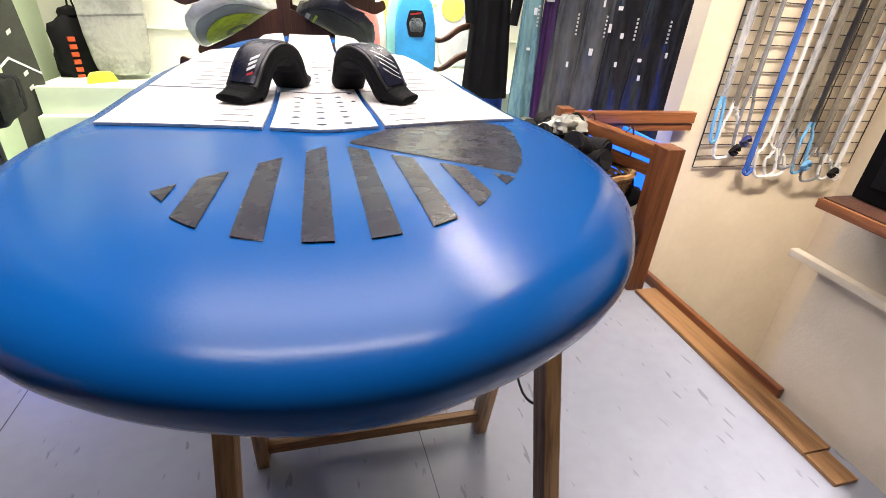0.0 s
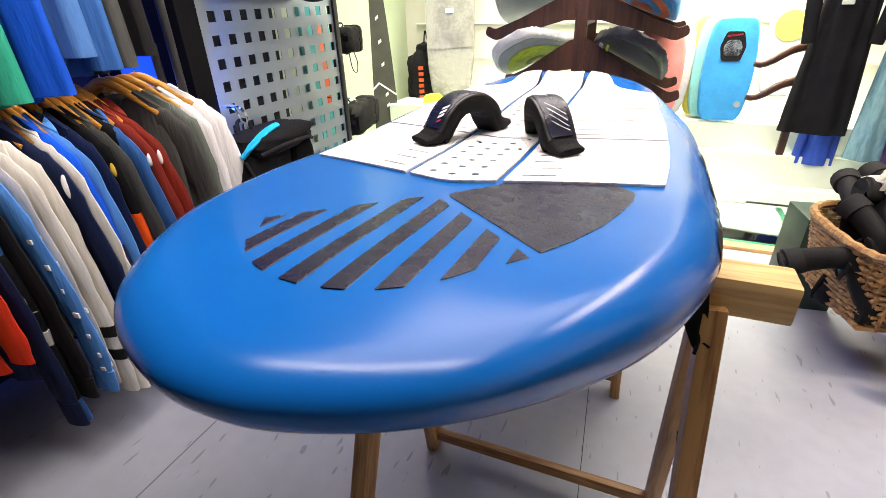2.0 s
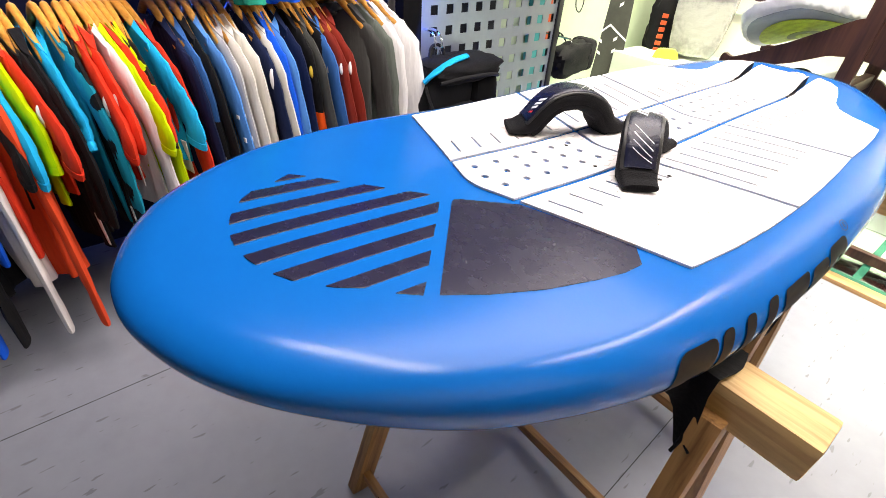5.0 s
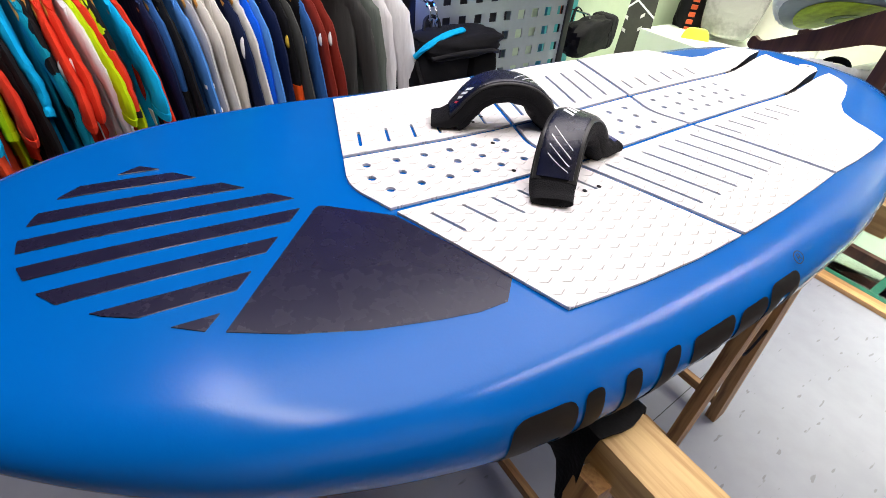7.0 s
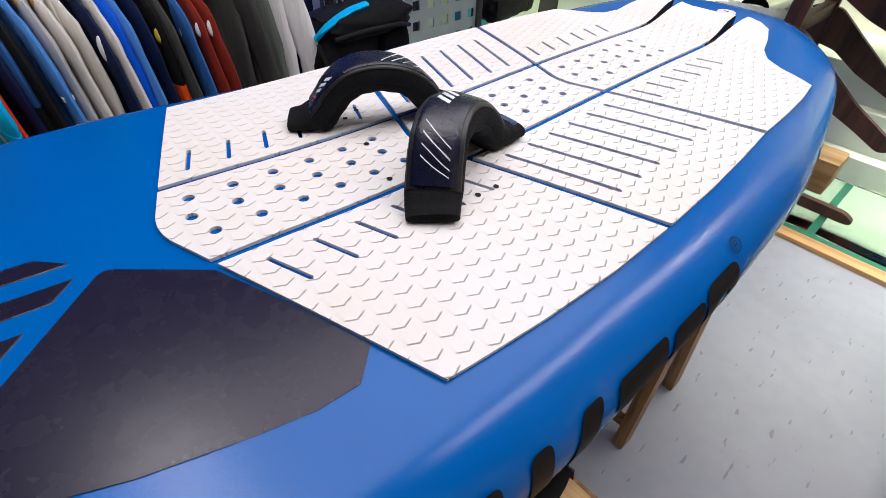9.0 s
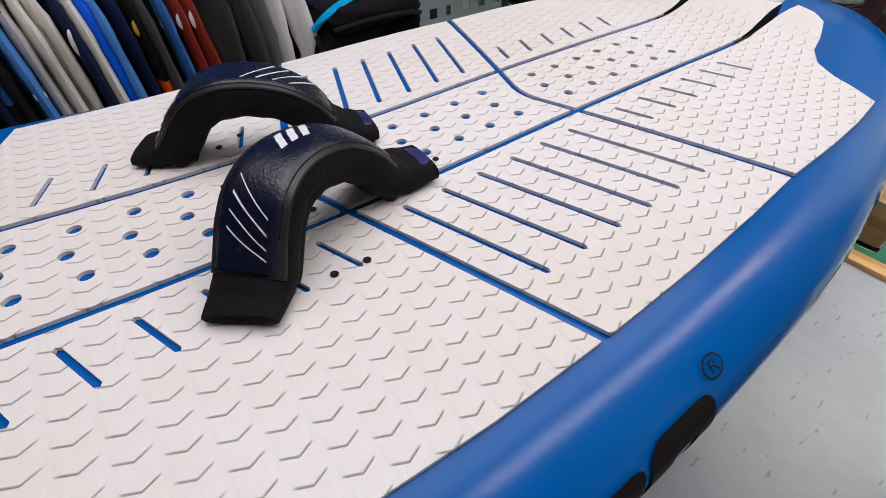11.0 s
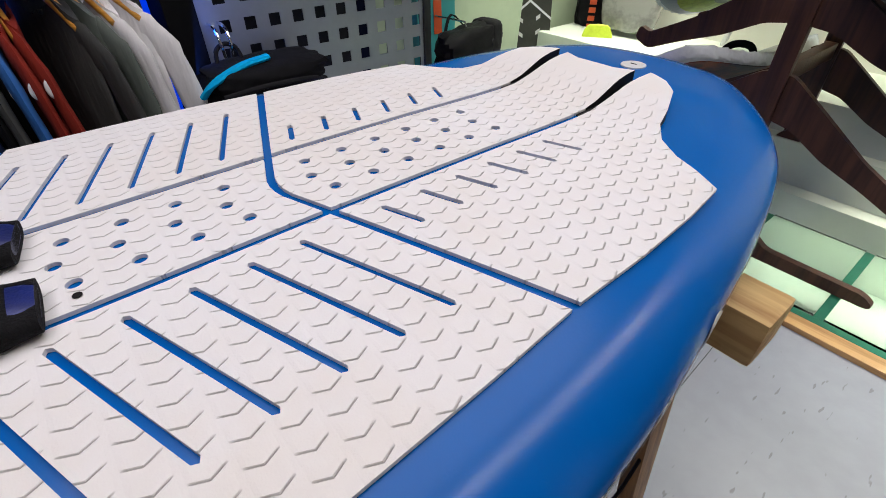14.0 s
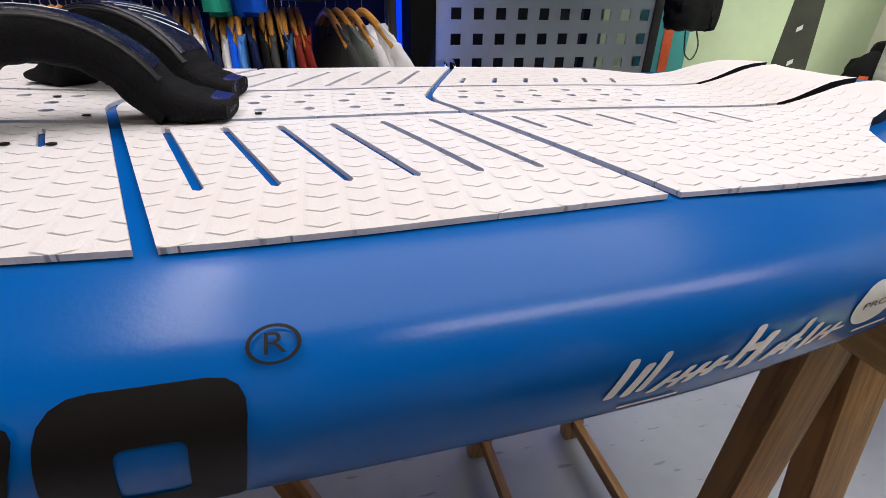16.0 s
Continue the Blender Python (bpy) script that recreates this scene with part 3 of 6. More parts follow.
def rail_figure(name, poly, holes, material, label="", step=0.02):
    """Wraps a flat figure (along the rail, degrees round it) onto the right rail."""
    bm = fill([(a, b / 1000) for a, b in poly], [[(a, b / 1000) for a, b in h] for h in holes])
    cut_grid(bm, 0.006)
    for v in bm.verts:
        v.co = rail(v.co.x, v.co.y * 1000, 0.0009)
    return board_part(name, bm, material, label=label, smooth=True, angle=80)


def block(y0, y1, t0, t1, slant=0.0, r=0.008):
    """A slanting block with round corners on the rail."""
    q = [(y0 - slant, t0 / 1000), (y1 - slant, t0 / 1000), (y1, t1 / 1000), (y0, t1 / 1000)]
    return [(a, b * 1000) for a, b in rounded(q, r)]


TOP, LOW, SL = 33, -60, 0.02
rail_figure("rail_mark", block(0.318, 0.384, LOW, TOP, SL, 0.016), [block(0.337, 0.366, -40, -4, 0.008, 0.005)], M["rail_black"], "dark rounded block printed on the rail")
rail_figure("rail_mark", block(0.392, 0.414, LOW, TOP, SL), [], M["rail_black"])
rail_figure("rail_mark", block(0.440, 0.462, LOW, TOP, SL), [], M["rail_black"])
rail_figure("rail_mark", block(0.496, 0.522, LOW, TOP, 0.045), [], M["rail_black"])
rail_figure("rail_mark", block(0.541, 0.617, -2, TOP - 4, 0.008), [], M["rail_black"])
rail_figure("rail_mark", block(0.577, 0.600, LOW, -3, 0.014), [], M["rail_black"])
rail_figure("rail_mark", block(0.628, 0.687, -16, TOP - 7, 0.012, 0.012), [], M["rail_black"])
rail_figure("rail_mark", block(0.630, 0.650, LOW, -17, 0.012), [], M["rail_black"])
rail_figure("rail_mark", block(0.692, 0.763, LOW, TOP - 1, 0.012, 0.016), [block(0.714, 0.739, -26, 10, 0.004, 0.005)], M["rail_black"], "dark rounded block printed on the rail")
# registered sign: a ring and the letter R
ring = lambda r: [(0.772 + r * math.cos(k * math.pi / 12), 40 + r * 660 * math.sin(k * math.pi / 12)) for k in range(24)]
rail_figure("rail_ring", ring(0.0108), [ring(0.0091)], M["rail_black"])


def rail_text(name, text, y, turn, size, material, degrees_per_metre=660):
    """Letters of the built-in font laid on the right rail."""
    cu = bpy.data.curves.new(name, "FONT")
    cu.body, cu.size, cu.align_x, cu.align_y = text, size, "CENTER", "CENTER"
    tmp = bpy.data.objects.new(name, cu)
    me = bpy.data.meshes.new_from_object(tmp)
    bm = bmesh.new()
    bm.from_mesh(me)
    bpy.data.objects.remove(tmp)
    bpy.data.meshes.remove(me)
    bpy.data.curves.remove(cu)
    cut_grid(bm, 0.006)
    for v in bm.verts:
        v.co = rail(y + v.co.x, turn + v.co.y * degrees_per_metre, 0.0014)
    return board_part(name, bm, material, smooth=True, angle=80)


rail_text("rail_letter", "R", 0.772, 40, 0.0165, M["rail_black"])
# brushed white strokes in place of the product's name, and the round badge behind them
rng = random.Random(4)
y = 0.932
for wd, tall in ((0.006, 34), (0.006, 30), (0.005, 33), (0.006, 19), (0.005, 20), (0.006, 18), (0.007, 17), (0.0, 0), (0.007, 36), (0.008, 33), (0.006, 17), (0.005, 18), (0.006, 33), (0.006, 26), (0.006, 17), (0.006, 16)):
    if wd:
        low = -27 - rng.uniform(0, 7)
        rail_figure("white_stroke", block(y, y + wd, low, low + tall, 0.011 + rng.uniform(0, 0.005), 0.003), [], M["decal_white"])
        if tall < 21 or tall > 34:
            rail_figure("white_stroke", block(y, y + 0.011, low + 0.4 * tall, low + 0.6 * tall, 0.003, 0.003), [], M["decal_white"])
    y += wd + 0.0042 if wd else 0.011
rail_figure("white_stroke", block(0.933, 0.972, -49, -45, 0.0, 0.002), [], M["decal_white"])
disc = [(1.119 + 0.021 * math.cos(k * math.pi / 12), -8 + 21 * math.sin(k * math.pi / 12)) for k in range(24)]
rail_figure("round_badge", disc, [], M["decal_white"], "round white badge printed on the rail")
rail_text("badge_letters", "PRO", 1.119, -6, 0.0135, M["decal_dark"])
rail_figure("white_stroke", block(1.112, 1.148, -40, -36, 0.0, 0.002), [], M["decal_white"])


# foot straps
STRAP_RISE = [(0, 0.004), (0.014, 0.0065), (0.027, 0.012), (0.037, 0.024), (0.048, 0.040), (0.064, 0.055), (0.085, 0.0625), (0.11, 0.0625), (0.135, 0.055), (0.156, 0.040), (0.171, 0.021), (0.184, 0.0105), (0.198, 0.0075), (0.215, 0.006)]


def build_strap(front, bend, back, flip, label):
    """A padded strap between two ends: toes screwed down flat, steep legs and a broad arch."""
    f, c, b = Vector((*front, 0)), Vector((*bend, 0)), Vector((*back, 0))
    strap = thing("foot_strap", f.x, f.y, z_deck(f.x, f.y) + 0.0085, label=label, category="foot strap", group="foot straps on the board")
    prof = smooth_path([(a, 0, h) for a, h in STRAP_RISE], 6)
    pts, sides = [], []
    for p in prof:
        u = p.x / 0.215
        pts.append(f * (1 - u) ** 2 + c * 2 * u * (1 - u) + b * u * u - f + Vector((0, 0, p.z)))
        q = pts[-1] + f
        pts[-1].z += z_deck(q.x, q.y) - z_deck(f.x, f.y)
        d = ((c - f) * (1 - u) + (b - c) * u).normalized()
        sides.append(Vector((-d.y, d.x, 0)))
    m = len(pts)

    def normal(i):
        t = (pts[min(i + 1, m - 1)] - pts[max(i - 1, 0)]).normalized()
        return sides[i].cross(t).normalized() * -1

    def taper(i):
        u = i / (m - 1)
        return 1 - 0.6 * max(0, 1 - u / 0.17) - 0.45 * max(0, 1 - (1 - u) / 0.13)

    def band(lo, hi, w, inset, puff, wave=0.0):
        bm = bmesh.new()
        rings = []
        for i in range(lo, hi):
            nrm = normal(i)
            tp = taper(i)
            wr = 1 + wave * math.sin(i * 0.9)
            ring = []
            for k in range(20):
                a = 2 * math.pi * k / 20
                cx = math.copysign(abs(math.cos(a)) ** 0.55, math.cos(a)) * w * (0.8 + 0.2 * tp)
                cy = math.copysign(abs(math.sin(a)) ** 0.75, math.sin(a)) * puff * tp * wr + inset * tp
                ring.append(bm.verts.new(pts[i] + sides[i] * cx + nrm * cy))
            rings.append(ring)
        for r0, r1 in zip(rings, rings[1:]):
            for k in range(20):
                bm.faces.new((r0[k], r0[(k + 1) % 20], r1[(k + 1) % 20], r1[k]))
        bm.faces.new(rings[0])
        bm.faces.new(rings[-1][::-1])
        return bm

    c0, c1 = 14, m - 21
    part("padding", band(0, m, 0.0285, -0.003, 0.0138, 0.05), M["neoprene"], strap, "black neoprene padding")
    part("lining", band(12, m - 14, 0.0265, -0.013, 0.011, 0.06), M["neoprene"], strap)
    part("piping", band(c0 - 2, c1 + 2, 0.0265, 0.0068, 0.003), M["black_metal"], strap)
    part("cover", band(c0, c1, 0.0222, 0.0085, 0.0035), M["strap_leather"], strap, "glossy black embossed cover")
    part("tab", band(m - 5, m, 0.0205, 0.0012, 0.0105), M["strap_blue"], strap, "blue end tab")
    part("end_tab", band(0, 3, 0.0235, 0.0012, 0.0105), M["neoprene"], strap)

    def at(i, c):
        j = max(0, min(int(i), m - 2))
        return pts[j].lerp(pts[j + 1], i - j) + sides[j] * c + normal(j) * 0.0122

    def bar(i0, i1, k0, k1, wide, material, name):
        """A thin printed bar from place i0 and offset k0 to i1 and k1."""
        bm = bmesh.new()
        n = 6
        up, lo = [], []
        for q in range(n + 1):
            i, c = i0 + (i1 - i0) * q / n, k0 + (k1 - k0) * q / n
            up.append(bm.verts.new(at(i - wide / 2, c)))
            lo.append(bm.verts.new(at(i + wide / 2, c)))
        for q in range(n):
            bm.faces.new((up[q], up[q + 1], lo[q + 1], lo[q]))
        slab(bm, -0.0006)
        part(name, bm, material, strap, smooth=False)

    if flip:
        for k in range(4):
            bar(46 + 2.6 * k, 40.5 + 2.6 * k, 0.0135, -0.015, 0.32, M["decal_white"], "printed_bar")
        for k in range(3):
            bar(21.2 + 2.1 * k, 23.2 + 2.1 * k, -0.004, -0.016, 1.2, M["decal_white"], "printed_mark")
        bar(18.6, 20.2, -0.006, -0.015, 1.2, M["red"], "red_mark")
    else:
        for k in range(4):
            bar(17.5 + 2.7 * k, 23.5 + 2.7 * k, -0.0145, 0.0135, 0.32, M["decal_white"], "printed_bar")
        for k in range(3):
            bar(38 + 2.2 * k, 40 + 2.2 * k, -0.001, 0.015, 1.3, M["decal_white"], "printed_mark")
    return strap


build_strap((-0.118, 0.524), (-0.05, 0.625), (-0.034, 0.722), True, "black padded foot strap with white marks on the white pad")
build_strap((0.139, 0.528), (0.048, 0.60), (0.055, 0.727), False, "black padded foot strap with four white stripes on the white pad")


# screw holes beside the straps
for x, y in ((0.126, 0.6235), (0.125, 0.597), (0.048, 0.6165), (-0.027, 0.5675), (0.048, 0.543), (0.049, 0.673), (0.047, 0.745), (-0.11, 0.61), (-0.098, 0.585)):
    bm = fill(dot(x, y, 0.0032, 10))
    lay(bm, 0.0046, 0.0005)
    board_part("screw_hole", bm, M["rail_black"], smooth=False)


# trestles
def build_trestle(x0, x1, y, top, spread, label, end):
    tr = thing("trestle", (x0 + x1) / 2, y, 0, label=label, category="trestle", group="trestles under the board")
    cx = (x0 + x1) / 2
    bm = box(bmesh.new(), (x0 - cx - 0.05, -0.031, top - 0.058), (end - cx, 0.031, top), 0.006)
    part("beam", bm, M["pine"], tr, "pale planed pine beam")
    for sx in (0, 1):
        for sy in (-1, 1):
            a = Vector(((x0, x1)[sx] - cx, sy * spread, 0))
            b = Vector(((x0 + 0.045, x1 - 0.04)[sx] - cx, sy * 0.028, top - 0.045))
            d = b - a
            up = d.normalized()
            side = (Vector((1, 0, 0)) - up * up.x).normalized()
            q = Matrix((side, up.cross(side), up)).transposed().to_4x4()
            bm = box(bmesh.new(), (-0.0155, -0.026, 0), (0.0155, 0.026, d.length), 0.003)
            part("leg", bm, M["trestle_wood"], tr, m=Matrix.Translation(a) @ q)
    for sy in (-1, 1):
        bm = box(bmesh.new(), (x0 - cx + 0.01, sy * spread * 0.93 - 0.01, 0.05), (x1 - cx - 0.01, sy * spread * 0.93 + 0.01, 0.083), 0.003)
        part("cross_bar", bm, M["trestle_bar"], tr)
    bm = tube(bmesh.new(), smooth_path([(x1 - cx - 0.012, -spread * 0.45, top * 0.52), (x1 - cx - 0.01, 0, top * 0.44), (x1 - cx - 0.012, spread * 0.45, top * 0.52)], 5), 0.003, 6)
    part("cord", bm, M["rubber"], tr, "black cord that holds the legs")
    return tr


build_trestle(-0.2, 0.4, 0.466, 0.853, 0.235, "varnished wooden folding trestle with a pale pine beam", 0.455)
build_trestle(-0.3, 0.285, 1.235, 0.86, 0.135, "varnished wooden folding trestle under the tail of the board", 0.342)


def draped_cloth():
    """A black cloth laid over the beam under the board, hanging down on both sides."""
    bm = bmesh.new()
    n, m = 14, 16
    rows = []
    for i in range(n):
        x = 0.225 + 0.125 * i / (n - 1)
        row = []
        for j in range(m):
            s = (j / (m - 1) - 0.5) * 2
            if abs(s) < 0.35:
                y, z = 0.036 * s / 0.35, 0.863
            else:
                k = (abs(s) - 0.35) / 0.65
                y = math.copysign(0.038 + 0.016 * k + 0.006 * math.sin(i * 1.1), s)
                z = 0.863 - 0.105 * k * (0.75 + 0.35 * math.sin(i * 0.55 + 0.4))
            row.append(bm.verts.new((x + 0.004 * math.sin(j), 0.462 + y, z)))
        rows.append(row)
    for a, b in zip(rows, rows[1:]):
        for j in range(m - 1):
            bm.faces.new((a[j], a[j + 1], b[j + 1], b[j]))
    slab(bm, -0.003)
    ob = finish("padding_cloth", bm, M["rubber"], None)
    tagged(ob, "black cloth draped over the trestle beam under the board", "cloth")
    bm = bmesh.new()
    tube(bm, smooth_path([(0.345, 0.42, 0.79), (0.35, 0.405, 0.77), (0.362, 0.4, 0.762)], 4), 0.0025, 6)
    tube(bm, smooth_path([(0.34, 0.42, 0.79), (0.347, 0.402, 0.772), (0.345, 0.395, 0.75)], 4), 0.0025, 6)
    finish("string", bm, M["rubber"], ob)


draped_cloth()


# ---- the shop: floor, walls, ceiling ----
def plain(name, lo, hi, material, label="", kind="structure", bevel=0.0, category=""):
    ob = finish(name, box(bmesh.new(), lo, hi, bevel), material, smooth=bevel > 0)
    return tagged(ob, label, category or name.split("_")[0], kind=kind)


plain("floor", (-2.0, -2.2, -0.08), (1.426, 2.36, 0), M["floor"], "pale grey vinyl floor with dark flecks")
plain("floor_near", (1.428, -2.2, -0.08), (3.2, 0.2, 0), M["floor"], "pale grey vinyl floor behind the wall")
plain("floor_far", (1.428, 2.08, -0.08), (3.2, 2.36, 0), M["floor"], "pale grey vinyl floor under the wetsuits")
plain("floor_stairwell", (1.426, 0.2, -1.68), (3.2, 2.36, -1.6), M["floor"], "grey floor at the bottom of the stairwell")
plain("wall_stair", (1.836, 1.96, -1.6), (3.2, 2.078, 2.6), M["wall_cream"], "cream plastered wall across the stairwell")
plain("wall_stair_near", (1.548, 0.08, -1.6), (3.2, 0.2, 2.6), M["wall_cream"], "cream plastered end wall of the stairwell")
plain("wall_stair_side", (1.326, 0.2, -1.6), (1.424, 2.36, -0.082), M["wall_cream"], "cream plaster below the floor edge")
plain("wall_stair_far", (1.426, 2.36, -1.6), (3.2, 2.42, -0.084), M["wall_cream"], "cream plaster below the far floor edge")
plain("wall_left", (-1.9, -2.2, 0), (-1.78, 2.1, 2.6), M["wall_blue"], "blue wall behind the clothes rails")
plain("wall_right", (1.428, -2.2, 0), (1.546, 0.70, 2.6), M["wall_cream"], "cream plastered wall")
plain("wall_back", (-3.2, 3.75, -0.3), (3.2, 3.87, 2.6), M["wall_white"], "pale back wall of the display")
# out of view, kept dark so little light bounces onto the nose
plain("wall_front", (-2.0, -2.32, 0), (3.2, -2.2, 2.6), M["wall_plain"], "unseen dark wall that closes the room behind")
plain("wall_far_right", (3.202, -2.2, -1.6), (3.32, 3.87, 2.6), M["wall_cream"], "cream plastered wall")
plain("wall_far_left", (-1.9, 2.1, -0.3), (-1.72, 3.75, 2.6), M["green_panel"], "pale green wall with panels")
# never in view; its dark tone holds back bounced light
plain("ceiling", (-3.2, -2.32, 2.6), (3.32, 3.87, 2.7), M["ceiling"], "unseen grey ceiling, toned down to cut bounced light")
plain("trim", (1.394, -2.2, 0.462), (1.426, 0.785, 0.485), M["wall_cream"], "narrow cream ledge along the wall", bevel=0.004)
plain("trim", (1.301, 0.42, 0), (1.401, 1.27, 0.016), M["trim_worn"], "worn oak strip on the floor", bevel=0.003)
plain("trim", (1.401, 0.62, 0.0), (1.425, 1.405, 0.045), M["rail_wood_y"], "dark wood skirting", bevel=0.003)
plain("trim", (1.301, 0.32, 0), (1.381, 0.416, 0.014), M["trim_worn"], "worn oak strip on the floor", bevel=0.003)
plain("trim", (-2.0, 2.36, -0.08), (3.2, 2.425, 0.02), M["trim_oak_x"], "oak edge of the glass floor", bevel=0.004)
# joints of the vinyl sheets
bm = bmesh.new()
for x in (0.262, -0.9):
    box(bm, (x - 0.0012, -2.2, -0.001), (x + 0.0012, 2.36, 0.0006), 0, Matrix.Rotation(0.055, 4, "Z") if x > 0 else None)
finish("floor_joint", bm, M["black_metal"], bpy.data.objects["floor"], smooth=False)

# glass floor of the display with its lit pale tray
plain("display_tray", (-1.9, 2.425, -0.3), (3.2, 3.75, -0.16), M["step_white"], "pale green-white tray under the glass")
for i, (a, b) in enumerate(((-1.62, -0.86), (-0.83, -0.07), (-0.04, 0.30), (0.33, 1.06), (1.09, 1.85))):
    g = plain("glass_floor", (a, 2.47, 0.0), (b, 3.02, 0.018), M["glass_green"], "clear greenish glass floor panel", bevel=0.003)
    g.visible_shadow = False
for a, b in ((-0.86, -0.83), (-0.07, -0.04), (0.30, 0.33), (1.06, 1.09)):
    plain("glass_joint", (a, 2.47, -0.03), (b, 3.02, 0.012), M["glass_edge"], "dark green glass joint")
plain("glass_edge", (-1.62, 2.425, -0.05), (1.85, 2.468, 0.012), M["glass_edge"], "dark green edge of the glass floor")
for k, (y, z) in enumerate(((3.02, 0.13), (3.1, 0.31), (3.17, 0.47))):
    plain("display_step", (-1.62, y, -0.16 if k == 0 else z - 0.22), (1.9, y + 0.3 if k < 2 else 3.75, z), M["step_white"], "pale stepped display plinth", bevel=0.006)


# ---- clothes rails on the left ----
CLOTH = {}


def cloth(c):
    if c not in CLOTH:
        CLOTH[c] = mat("cloth", c, 0.8, second=tuple(v * 0.72 for v in c), scale=14, bump=0.75, bump_scale=34, stretch=(1, 1, 0.2), spec=0.2)
    return CLOTH[c]


WHITE, CREAM, GREY, SAGE = (0.78, 0.77, 0.76), (0.68, 0.66, 0.6), (0.055, 0.057, 0.053), (0.12, 0.14, 0.12)
RED, RUST, NAVY, BLACK = (0.66, 0.035, 0.012), (0.22, 0.022, 0.012), (0.005, 0.012, 0.05), (0.006, 0.006, 0.007)
BLUE, DENIM, LIME, CYAN, TEALC = (0.0, 0.1, 0.7), (0.03, 0.12, 0.36), (0.48, 0.68, 0.0), (0.0, 0.42, 0.78), (0.0, 0.26, 0.38)


def hanger_mesh():
    bm = bmesh.new()
    tube(bm, smooth_path([(-0.15, 0, -0.1), (-0.11, 0, -0.066), (-0.05, 0, -0.02), (0, 0, 0.003), (0.05, 0, -0.02), (0.11, 0, -0.066), (0.15, 0, -0.1)], 5), 0.014, 8, flat=0.75, up=(0, 1, 0))
    me = bpy.data.meshes.new("hanger")
    for f in bm.faces:
        f.smooth = True
    bm.to_mesh(me)
    bm.free()
    me.materials.append(M["hanger_wood"])
    bm = bmesh.new()
    tube(bm, smooth_path([(0, 0, 0.005), (0, 0, 0.05), (0.016, 0, 0.075), (0.0, 0, 0.092), (-0.016, 0, 0.078)], 5), 0.0022, 6)
    hk = bpy.data.meshes.new("hook")
    bm.to_mesh(hk)
    bm.free()
    hk.materials.append(M["chrome"])
    return me, hk


HANGER, HOOK = hanger_mesh()


